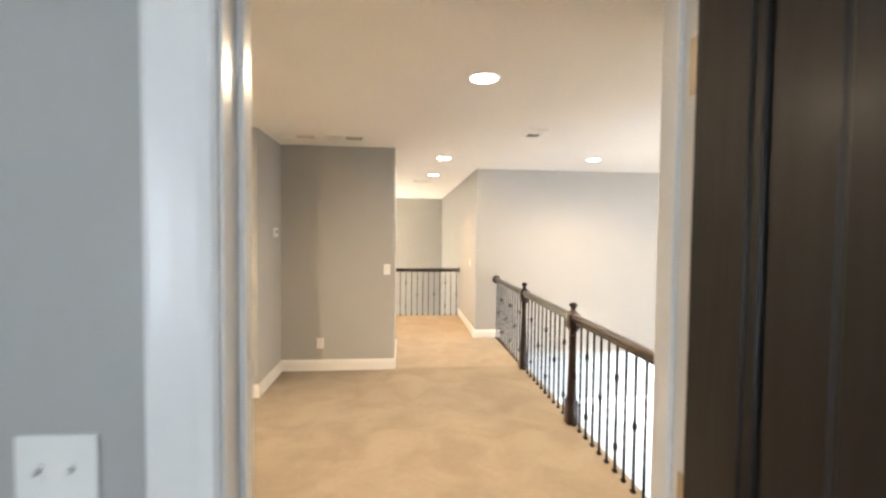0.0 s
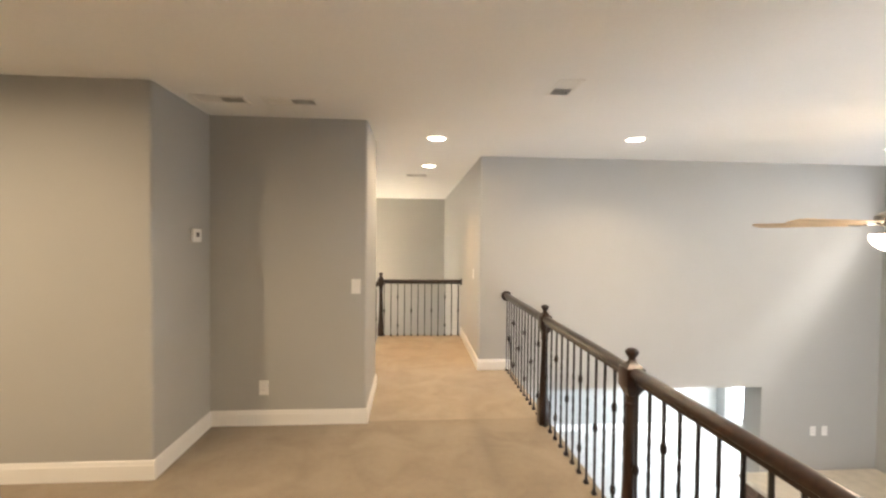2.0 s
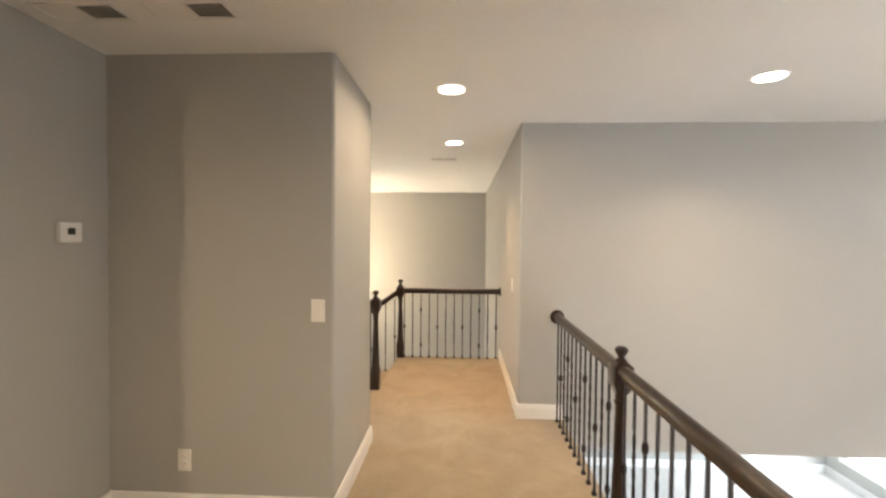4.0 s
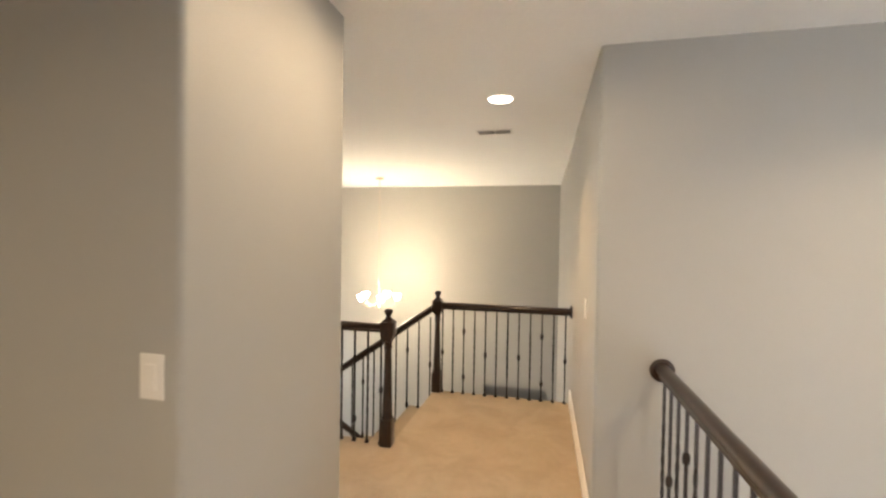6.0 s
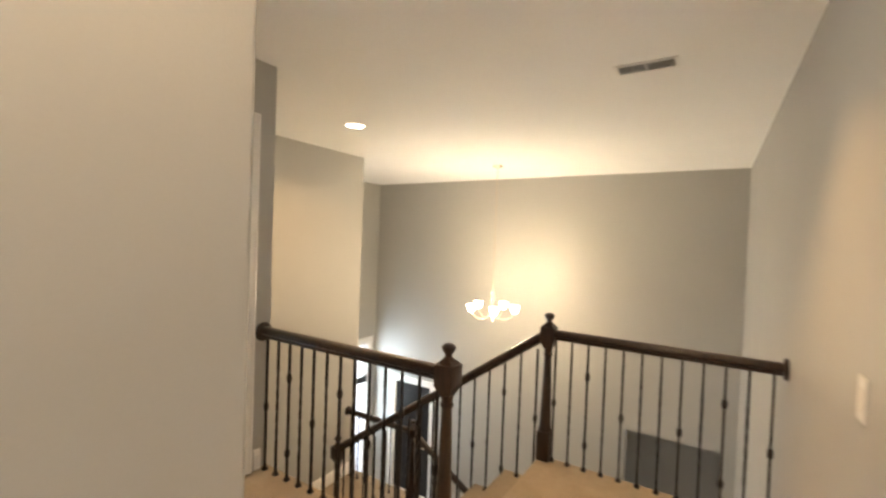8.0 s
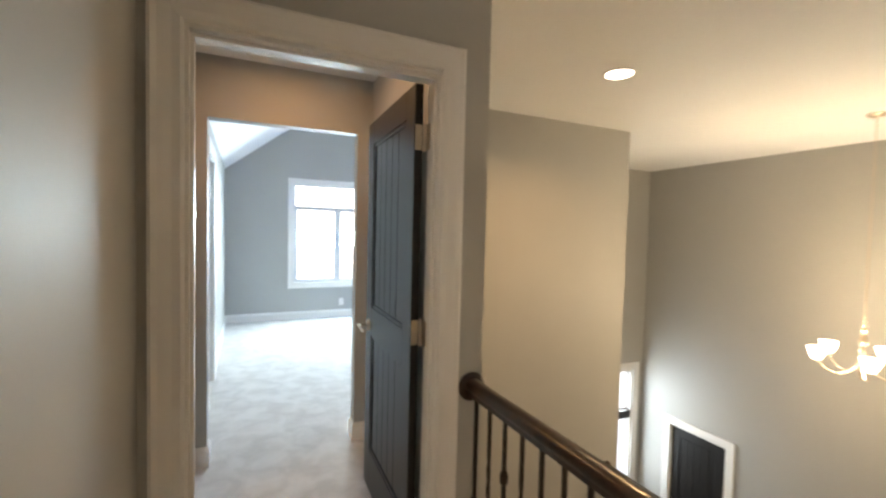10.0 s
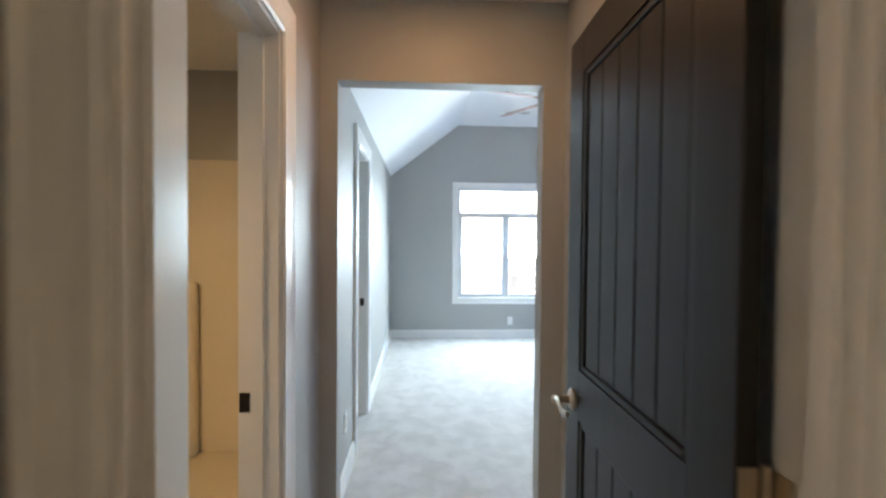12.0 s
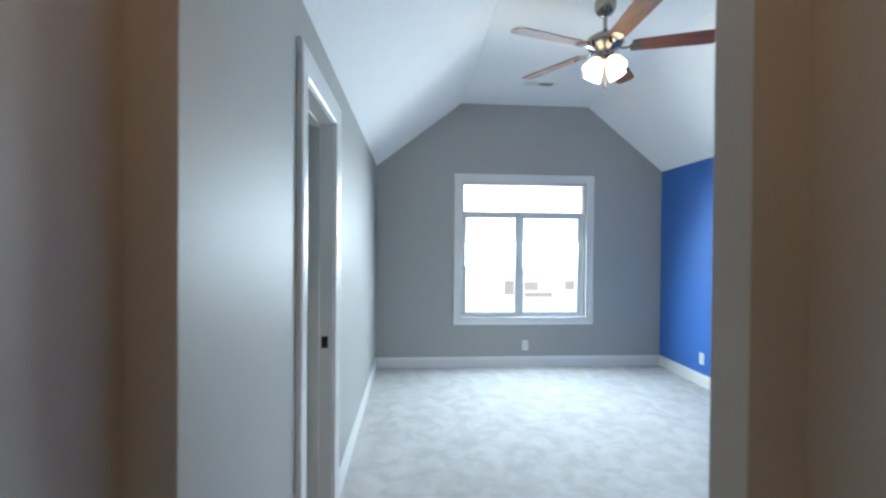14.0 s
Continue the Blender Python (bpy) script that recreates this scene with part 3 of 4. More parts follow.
# bedroom door standing open against the vestibule wall
d2 = thing("door_2", (-1.415, 6.24, 0), "open dark charcoal panel door in white casing", "door", kind="structure")
jamb(d2, "x", -1.475, -1.355, 5.825, 6.675, 2.04, 0.6)
casing("casing", d2, "x", -1.355, 1, 5.833, 6.659, 2.035, 0.091)
casing("casing", d2, "x", -1.475, -1, 5.83, 6.659, 2.035, a_clip=(5.7215, 6.7785))
door_leaf(d2, Matrix.Translation((-1.484, 6.603, 0.012)) @ Matrix.Rotation(radians(178.4), 4, "Z") @ Matrix.Translation((0, -0.035, 0)), 0.775, flip=-1, plate_y=-0.0145)

# bathroom doorway
d3 = thing("door_3", (-1.925, 5.66, 0), "white cased bathroom doorway with strike plate", "doorway", kind="structure")
jamb(d3, "y", 5.6, 5.72, -2.25, -1.4765, 2.04, 0.5)
casing("casing", d3, "y", 5.72, 1, -2.237, -1.490, 2.03, a_clip=(-2.76, -1.482))
strike(d3, -2.229, 5.619, 0.905, 1)

# closet doorway in the bedroom
d4 = thing("door_4", (-4.05, 5.66, 0), "white cased closet doorway", "doorway", kind="structure")
jamb(d4, "y", 5.6, YL, -4.38, -3.755, 2.04, 0.35)
casing("casing", d4, "y", YL, 1, -4.372, -3.763, 2.032)
strike(d4, -4.359, 5.69, 0.905, 1)
door_leaf(d4, Matrix.Translation((-3.777, 5.598, 0.012)) @ Matrix.Rotation(radians(-95), 4, "Z"), 0.58)

# foyer door with panel in the far wall
d5 = thing("door_5", (-3.69, 11.7, G), "closed charcoal panel door with white casing", "door", kind="structure")
jamb(d5, "y", 11.66, 11.78, -4.1, -3.28, -1.26, 0.7, z0=G)
casing("casing", d5, "y", 11.66, -1, -4.095, -3.285, -1.265, z0=G)
door_leaf(d5, Matrix.Translation((-4.078, 11.69, G + 0.012)), 0.775, 2.02)

# entry with transom and side light
e1 = thing("window_entry", (-4.68, 10.8, G), "white entry frame with bright glass panes", "entry", kind="structure")
casing("casing", e1, "x", -4.62, 1, 10.155, 11.465, -0.605, z0=G)
bm = bmesh.new()
for a, b, za, zb in ((10.15, 10.19, G, -0.6), (11.43, 11.47, G, -0.6), (10.19, 11.43, -0.64, -0.6), (11.02, 11.08, G, -1.3)):
    add_box(bm, -4.73, -4.63, a, b, za, zb)
finish("frame", bm, TRIM, e1)
bm = bmesh.new()
add_box(bm, -4.73, -4.615, 10.19, 11.43, -1.36, -1.24, 0.004)
add_box(bm, -4.70, -4.65, 10.19, 11.02, G + 0.01, -1.36, 0.004)
add_box(bm, -4.65, -4.64, 10.30, 10.91, G + 1.1, -1.5, 0.006)
add_box(bm, -4.65, -4.64, 10.30, 10.91, G + 0.2, G + 0.95, 0.006)
add_box(bm, -4.70, -4.65, 11.08, 11.14, G, -1.36)
finish("leaf", bm, DOORWOOD, e1)
bm = bmesh.new()
add_box(bm, -4.69, -4.685, 10.19, 11.43, -1.24, -0.64)
add_box(bm, -4.69, -4.685, 11.14, 11.43, G + 0.1, -1.36)
p = finish("pane", bm, GLASS, e1)
p.visible_shadow = False


def bedroom_window():
    w = thing("window_1", (XW - 0.06, 7.43, 0.57), "white vinyl slider window with transom", "window", kind="structure")
    y0, y1, z0, z1, zt, ym = 6.695, 8.172, 0.575, 2.145, 1.78, 7.39
    casing("casing", w, "x", XW, 1, y0 + 0.005, y1 - 0.005, z1 - 0.005, 0.09, z0 + 0.005, True)
    bm = bmesh.new()
    f = 0.030
    for a, b, za, zb in ((y0, y0 + f, z0, z1), (y1 - f, y1, z0, z1), (y0 + f, y1 - f, z1 - f, z1), (y0 + f, y1 - f, z0, z0 + f), (y0 + f, y1 - f, zt - 0.02, zt + 0.02), (ym - 0.026, ym + 0.026, z0 + f, zt - 0.02)):
        add_box(bm, XW - 0.097, XW - 0.032, a, b, za, zb, 0.003, 1)
    finish("frame", bm, VINYL, w)
    bm = bmesh.new()
    s = 0.030
    ya, yb, za, zb = y0 + f, ym - 0.026, z0 + f, zt - 0.02
    for a, b, c, d in ((ya, ya + s, za, zb), (yb - s, yb, za, zb), (ya + s, yb - s, zb - s, zb), (ya + s, yb - s, za, za + s)):
        add_box(bm, XW - 0.057, XW - 0.022, a, b, c, d, 0.004, 1)
    finish("sash", bm, VINYL, w)
    bm = bmesh.new()
    yc, yd, q = ym + 0.026, y1 - f, 0.022
    for a, b, c, d in ((yc, yc + q, za, zb), (yd - q - 0.03, yd, za, zb), (yc + q, yd - q - 0.03, zb - q - 0.01, zb), (yc + q, yd - q - 0.03, za, za + q)):
        add_box(bm, XW - 0.080, XW - 0.050, a, b, c, d, 0.004, 1)
    finish("fixed_sash", bm, VINYL, w)
    bm = bmesh.new()
    add_box(bm, XW - 0.022, XW - 0.002, ya + 0.14, ya + 0.22, za - 0.012, za + 0.014, 0.004)
    add_sweep(bm, [(XW - 0.005, ya + 0.20, za + 0.01), (XW + 0.003, ya + 0.24, za + 0.018), (XW + 0.005, ya + 0.29, za + 0.014)], circle(0.006, 8))
    finish("crank", bm, VINYL, w, True)
    for a, b, c, d in ((ya + s, yb - s, za + s, zb - s), (ym + 0.026, y1 - f, z0 + f, zt - 0.02), (y0 + f, y1 - f, zt + 0.02, z1 - f)):
        bm = bmesh.new()
        add_box(bm, XW - 0.065, XW - 0.059, a - 0.004, b + 0.004, c - 0.004, d + 0.004)
        g = finish("pane", bm, GLASS, w)
        g.visible_shadow = False
    bm = bmesh.new()
    add_box(bm, XW - 0.035, XW, y0 - 0.001, y1 + 0.001, z0 - 0.001, z0 + 0.006)
    finish("sill", bm, TRIM, w)


bedroom_window()


def plain_window(name, axis, c0, c1, a0, a1, z0, z1, panes, label):
    w = thing(name, ((c0 + c1) / 2, (a0 + a1) / 2, z0) if axis == "x" else ((a0 + a1) / 2, (c0 + c1) / 2, z0), label, "window", kind="structure")
    bm, gl = bmesh.new(), bmesh.new()
    cm = (c0 + c1) / 2

    def b(m, ca, cb, aa, ab, za, zb, bev=0.003):
        if axis == "x":
            add_box(m, ca, cb, aa, ab, za, zb, bev, 1)
        else:
            add_box(m, aa, ab, ca, cb, za, zb, bev, 1)
    step = (a1 - a0) / panes
    for i in range(panes + 1):
        a = a0 + i * step
        b(bm, cm - 0.03, cm + 0.03, max(a0, a - 0.035), min(a1, a + 0.035), z0, z1)
    b(bm, cm - 0.028, cm + 0.028, a0, a1, z0, z0 + 0.05)
    b(bm, cm - 0.028, cm + 0.028, a0, a1, z1 - 0.05, z1)
    b(gl, cm - 0.003, cm + 0.003, a0 + 0.01, a1 - 0.01, z0 + 0.01, z1 - 0.01, 0)
    finish("frame", bm, VINYL, w)
    g = finish("pane", gl, GLASS, w)
    g.visible_shadow = False
    return w


gw = plain_window("window_2", "x", 8.4, 8.55, 7.4, 11.45, -2.83, -0.6, 4, "bright wide white-framed window")
casing("casing", gw, "x", 8.4, -1, 7.405, 11.445, -0.605, 0.09, -2.825, True)
# unseen south window, added for the great room's daylight fill
plain_window("window_3", "y", -1.12, -1.0, 2.8, 5.2, -2.4, 0.6, 2, "unseen tall white-framed window added to light the great room")
plain_window("window_5", "x", 6.25, 6.4, 1.5, 5.95, 1.75, 2.37, 4, "high white-framed great room window row")
# unseen window, added to hold the study's fill light
plain_window("window_4", "y", -2.42, -2.3, -0.9, 0.5, 0.8, 2.0, 2, "unseen white-framed window added to light the study")

# ---- railings ----
def newel_mesh(bm, x, y, z0, top):
    """Square foot, tapering turned shaft, faceted head and urn finial; top is the finial's tip above z0."""
    m = Matrix.Translation((x, y, z0))
    add_box(bm, x - 0.043, x + 0.043, y - 0.043, y + 0.043, z0, z0 + 0.19, 0.005)
    hb, ht = top - 0.235, top - 0.07
    add_lathe(bm, [(0.040, 0.186), (0.045, 0.200), (0.038, 0.212), (0.036, 0.26), (0.031, 0.42), (0.0245, hb - 0.055), (0.031, hb - 0.045), (0.031, hb - 0.036), (0.025, hb - 0.028), (0.030, hb + 0.004)], 16, m)
    # head: square block on a flared neck
    add_lathe(bm, [(0.034, hb), (0.064, hb + 0.045), (0.066, hb + 0.052)], 4, m @ Matrix.Rotation(radians(45), 4, "Z"))
    add_box(bm, x - 0.047, x + 0.047, y - 0.047, y + 0.047, z0 + hb + 0.048, z0 + ht - 0.022, 0.005)
    add_lathe(bm, [(0.060, ht - 0.024), (0.030, ht - 0.002)], 4, m @ Matrix.Rotation(radians(45), 4, "Z"))
    add_lathe(bm, [(0.030, ht - 0.006), (0.024, ht + 0.004), (0.017, ht + 0.012), (0.018, ht + 0.022), (0.027, ht + 0.034), (0.033, ht + 0.048), (0.032, ht + 0.056), (0.024, ht + 0.062), (0.022, ht + 0.066), (0.008, ht + 0.070)], 16, m)


RAIL = [(-0.018, -0.032), (-0.018, -0.014), (-0.030, -0.006), (-0.034, 0.006), (-0.030, 0.020), (-0.018, 0.030), (0, 0.033), (0.018, 0.030), (0.030, 0.020), (0.034, 0.006), (0.030, -0.006), (0.018, -0.014), (0.018, -0.032)]
balusters = {}


def baluster_data(kind, height):
    """Square iron bar: 0 twisted, 1 twisted with one knuckle, 2 with two knuckles; foot shoe."""
    key = (kind, round(height, 2))
    if key in balusters:
        return balusters[key]
    bm = bmesh.new()
    r = 0.0085
    steps = [0.0, height * 0.22] + [height * (0.22 + 0.56 * i / 22) for i in range(1, 23)] + [height]
    rings = []
    for z in steps:
        f = min(max((z / height - 0.22) / 0.56, 0), 1)
        turn = f * math.pi * (3.0 if kind == 0 else 0.0) + math.pi / 4
        rings.append([bm.verts.new((r * math.cos(turn + k * math.pi / 2), r * math.sin(turn + k * math.pi / 2), z)) for k in range(4)])
    for a, b in zip(rings, rings[1:]):
        for k in range(4):
            bm.faces.new((a[k], a[(k + 1) % 4], b[(k + 1) % 4], b[k]))
    knots = {0: (), 1: (0.48,), 2: (0.20, 0.74)}[kind]
    for f in knots:
        z = f * height
        add_lathe(bm, [(0.008, z - 0.026), (0.013, z - 0.020), (0.0155, z - 0.004), (0.0155, z + 0.004), (0.013, z + 0.020), (0.008, z + 0.026)], 8)
    add_box(bm, -0.014, 0.014, -0.014, 0.014, 0.0, 0.014, 0.002, 1)
    add_lathe(bm, [(0.016, 0.012), (0.010, 0.026)], 8)
    bmesh.ops.recalc_face_normals(bm, faces=bm.faces)
    me = bpy.data.meshes.new("baluster")
    bm.to_mesh(me)
    bm.free()
    me.materials.append(IRON)
    balusters[key] = me
    return me


def baluster(parent, x, y, z, kind, height):
    ob = new("baluster", baluster_data(kind, height))
    ob.parent = parent
    ob.matrix_parent_inverse = Matrix.Translation(-parent.location)
    ob.location = (x, y, z)
    return ob


PATTERN = (1, 0, 2, 0)


def level_rail(name, a, b, z0, top, newels, rosettes, label, gap=0.104, tip=0.975, first=0, pattern=PATTERN):
    """A level run from a to b; balusters spaced evenly between the newels and ends."""
    a, b = Vector((*a, 0)), Vector((*b, 0))
    d = (b - a).normalized()
    rl = thing(name, ((a.x + b.x) / 2, (a.y + b.y) / 2, z0), label, "railing", "stair railings")
    zc = z0 + top - 0.033
    bm = bmesh.new()
    add_sweep(bm, [a + Vector((0, 0, zc)), b + Vector((0, 0, zc))], RAIL)
    finish("handrail", bm, RAILWOOD, rl, True, 35)
    stops = [0.0] + [(Vector((*n, 0)) - a).dot(d) for n in newels] + [(b - a).length]
    for n in newels:
        bm = bmesh.new()
        newel_mesh(bm, n[0], n[1], z0, tip)
        finish("newel", bm, RAILWOOD, rl, True, 35)
    for e, s in rosettes:
        bm = bmesh.new()
        side = d * s
        m = Matrix.Translation((e[0], e[1], zc)) @ side.to_track_quat("Z", "Y").to_matrix().to_4x4()
        add_lathe(bm, [(0.056, 0.001), (0.058, 0.010), (0.050, 0.018), (0.046, 0.020)], 20, m)
        finish("rosette", bm, RAILWOOD, rl, True, 35)
    k = first
    stops = sorted(set(round(s, 4) for s in stops))
    for s0, s1 in zip(stops, stops[1:]):
        if s1 - s0 < 0.1:
            continue
        n = max(1, round((s1 - s0) / gap))
        for i in range(n):
            p = a + d * (s0 + (s1 - s0) * (i + 0.5) / n)
            baluster(rl, p.x, p.y, z0, pattern[k % len(pattern)], top - 0.06)
            k += 1
    return rl


level_rail("railing_loft", (1.595, 1.924), (1.595, 6.203), 0.0, 0.885, [(1.595, 3.363), (1.595, 4.755)], [((1.595, 6.204), -1), ((1.595, 1.923), 1)],
           "dark wood handrail with iron balusters along the loft", 0.112)
level_rail("railing_landing", (0.042, 7.96), (1.283, 7.96), 0.0, 0.868, [(0.042, 7.96)], [((1.284, 7.96), -1)],
           "dark wood handrail with iron balusters over the foyer", 0.102, pattern=(1, 0, 2, 0, 1, 0, 0, 1, 0, 2, 0, 1))
level_rail("railing_stairwell", (-1.353, 6.812), (-0.036, 6.812), 0.0, 0.868, [(-0.036, 6.812)], [((-1.354, 6.812), 1)],
           "dark wood handrail with iron balusters beside the bedroom door", 0.105)

# ---- stairs: upper flight, half landing, lower flight ----
NR, RISE = 9, 0.18
RUN = 1.86 / (NR - 1)
ZL = -NR * RISE


def flight(name, x0, z0, run, rise, n, y0, y1, sign, label):
    """Carpeted solid steps going down from x0 in the way of sign, each with a rounded nose."""
    bm = bmesh.new()
    prof = []
    x, z = x0, z0
    for i in range(n):
        z -= rise
        x1 = x + sign * run
        prof += [(x, z), (x1 + sign * 0.022 - sign * 0.010, z), (x1 + sign * 0.022, z - 0.012), (x1 + sign * 0.020, z - 0.028), (x1, z - 0.036)]
        x = x1
    prof += [(x, z - 0.25), (x0, z0 - rise - 0.25)]
    a = [bm.verts.new((px, y0, pz)) for px, pz in prof]
    b = [bm.verts.new((px, y1, pz)) for px, pz in prof]
    k = len(prof)
    for i in range(k):
        bm.faces.new((a[i], a[(i + 1) % k], b[(i + 1) % k], b[i]))
    bm.faces.new(a[::-1])
    bm.faces.new(b)
    return tagged(finish(name, bm, CARPET), label, "stairs", "", "structure")


flight("stairs_upper", -0.002, 0.0, RUN, RISE, NR - 1, 6.885, 8.0, -1, "beige carpeted stair flight going down")
prism("floor_half_landing", [(-2.925, 6.885), (-1.862, 6.885), (-1.862, 9.34), (-2.925, 9.34)], ZL - 0.25, ZL, CARPET, label="beige carpeted half landing")
flight("stairs_lower", -1.858, ZL, 0.26, 0.1889, 8, 8.14, 9.25, 1, "beige carpeted lower stair flight")
wall("wall_stair_core", "y", 8.02, 8.13, -1.86, 0.3, G, -1.75, label="greige painted drywall between the flights")
baseboard([(-2.931, 6.89), (-2.931, 9.362)], -1, ZL, 0.14)


def sloped_rail(name, a, b, foot_a, foot_b, newels, label, n, first=0, level=None, rosette=None):
    rl = thing(name, (b[0], b[1], newels[-1][2]), label, "railing", "stair railings")
    bm = bmesh.new()
    pts = [Vector(a), Vector(b)]
    add_sweep(bm, pts, RAIL)
    if level:
        add_sweep(bm, [Vector(level), Vector(a)], RAIL)
    finish("handrail", bm, RAILWOOD, rl, True, 35)
    for x, y, z, tip in newels:
        bm = bmesh.new()
        newel_mesh(bm, x, y, z, tip)
        finish("newel", bm, RAILWOOD, rl, True, 35)
    if rosette:
        bm = bmesh.new()
        add_lathe(bm, [(0.056, 0.001), (0.058, 0.010), (0.050, 0.018), (0.046, 0.020)], 20, Matrix.Translation(rosette) @ Matrix.Rotation(radians(90), 4, "Y"))
        finish("rosette", bm, RAILWOOD, rl, True, 35)
    for i in range(n):
        f = (i + 0.5) / n
        p = pts[0].lerp(pts[1], f)
        zf = foot_a + (foot_b - foot_a) * (math.floor(f * 8) + 1) / 8
        baluster(rl, p.x, p.y, zf, PATTERN[(i + first) % 4], round((p.z - zf - 0.03) * 10) / 10)
    if level:
        q0, q1 = Vector(level), Vector(a)
        for i in range(8):
            p = q0.lerp(q1, (i + 0.5) / 8)
            baluster(rl, p.x, p.y, ZL, PATTERN[i % 4], round(p.z - ZL - 0.03, 2))
    return rl


sloped_rail("railing_upper_flight", (0.03, 7.96, 0.83), (-1.823, 7.96, -0.47), 0.0, ZL + RISE, [(-1.845, 7.96, ZL, 1.25)], "dark wood sloping handrail with iron balusters", 16)
sloped_rail("railing_lower_flight", (-1.90, 9.2, -0.80), (0.35, 9.2, -2.20), ZL, ZL - 1.6, [(-1.90, 9.2, ZL, 0.96), (0.40, 9.2, G, 1.2)], "dark wood lower handrail with iron balusters", 16, level=(-2.93, 9.2, -0.80), rosette=(-2.931, 9.2, -0.80))

# ---- ceiling fixtures ----
def downlight_thing():
    t = thing("recessed_light", (0, 0, 0), "round recessed ceiling light, lit, with white trim", "ceiling light", "recessed ceiling lights")
    bm = bmesh.new()
    seg = 28
    prof = [(0.098, 0.0), (0.097, -0.005), (0.088, -0.008), (0.080, -0.004), (0.076, 0.004)]
    rings = [[bm.verts.new((r * math.cos(2 * math.pi * i / seg), r * math.sin(2 * math.pi * i / seg), z)) for i in range(seg)] for r, z in prof]
    for a, b in zip(rings, rings[1:]):
        for i in range(seg):
            bm.faces.new((a[i], a[(i + 1) % seg], b[(i + 1) % seg], b[i]))
    local("trim_ring", bm, METALW, t, True)
    bm = bmesh.new()
    add_lathe(bm, [(0.078, -0.001), (0.074, -0.006), (0.05, -0.009), (0.001, -0.010)], 24)
    local("lens", bm, LENS, t, True)
    return t


first_light = None
for x, y, z, w, tint, spread in DOWNLIGHTS:
    if first_light is None:
        first_light = downlight_thing()
        first_light.location = (x, y, z - 0.001)
    else:
        copy_thing(first_light, Matrix.Translation((x, y, z - 0.001)))
    lamp("recessed_light_glow", "AREA", look((x, y, z - 0.016), (x, y + 0.0001, 0)), w, tint, 0.14, None, spread)


def ceiling_register(x, y, z, lx, ly, label, split="x", tilt=-1):
    """Flat white grille: frame, dark plate for the throat's shade, and tilted louvres in two banks."""
    t = thing("ceiling_vent", (x, y, z), label, "vent", "ceiling vents")
    bm = bmesh.new()
    f = 0.022
    for a in ((-lx / 2, lx / 2, -ly / 2, -ly / 2 + f), (-lx / 2, lx / 2, ly / 2 - f, ly / 2), (-lx / 2, -lx / 2 + f, -ly / 2 + f, ly / 2 - f), (lx / 2 - f, lx / 2, -ly / 2 + f, ly / 2 - f)):
        add_box(bm, *a, -0.007, -0.0005, 0.002, 1)
    if split == "x":
        add_box(bm, -0.006, 0.006, -ly / 2 + f, ly / 2 - f, -0.006, -0.001)
    else:
        add_box(bm, -lx / 2 + f, lx / 2 - f, -0.006, 0.006, -0.006, -0.001)
    local("frame", bm, METALW, t)
    bm = bmesh.new()
    add_box(bm, -lx / 2 + f, lx / 2 - f, -ly / 2 + f, ly / 2 - f, -0.0012, -0.0004)
    local("throat", bm, THROAT_SHADE, t)
    bm = bmesh.new()
    if split == "x":
        n = int((ly - 2 * f) / 0.016)
        for i in range(n):
            yy = -ly / 2 + f + (i + 0.5) * (ly - 2 * f) / n
            for s in (-1, 1):
                vs = add_box(bm, s * (lx / 4 - f / 2 + 0.003) - (lx / 4 - f / 2 - 0.005), s * (lx / 4 - f / 2 + 0.003) + (lx / 4 - f / 2 - 0.005), -0.006, 0.006, -0.0005, 0.0005)
                bmesh.ops.transform(bm, verts=vs, matrix=Matrix.Translation((0, yy, -0.004)) @ Matrix.Rotation(radians(35 * (s if tilt < 0 else 1)), 4, "X"))
    else:
        n = int((ly - 2 * f) / 0.016)
        for i in range(n):
            yy = -ly / 2 + f + (i + 0.5) * (ly - 2 * f) / n
            if abs(yy) < 0.009:
                continue
            vs = add_box(bm, -lx / 2 + f + 0.001, lx / 2 - f - 0.001, -0.006, 0.006, -0.0005, 0.0005)
            bmesh.ops.transform(bm, verts=vs, matrix=Matrix.Translation((0, yy, -0.004)) @ Matrix.Rotation(radians(35 if yy > 0 else -35), 4, "X"))
    local("louvres", bm, METALW, t)
    return t


ceiling_register(-0.80, 4.40, H, 0.36, 0.155, "white slotted ceiling register by the stepped wall")
ceiling_register(-0.33, 4.40, H, 0.36, 0.155, "white slotted ceiling register by the stepped wall")
ceiling_register(1.44, 3.95, H, 0.155, 0.29, "white slotted ceiling register above the loft railing", split="y")
ceiling_register(0.575, 7.82, H, 0.33, 0.155, "white slotted ceiling register over the landing", tilt=1)
ceiling_register(-6.37, 7.39, VZ, 0.14, 0.33, "white slotted ceiling register in the bedroom", split="y")

sm = thing("smoke_detector", (-2.57, 6.05, H), "round white smoke detector on the ceiling", "smoke detector")
bm = bmesh.new()
add_lathe(bm, [(0.062, 0.0), (0.064, -0.012), (0.055, -0.016), (0.056, -0.028), (0.045, -0.040), (0.020, -0.042), (0.001, -0.042)], 28)
local("cover", bm, PLASTIC, sm, True)
bm = bmesh.new()
add_lathe(bm, [(0.006, -0.0415), (0.005, -0.045)], 10, Matrix.Translation((0.02, 0.012, 0)))
local("test_button", bm, METALW, sm, True)


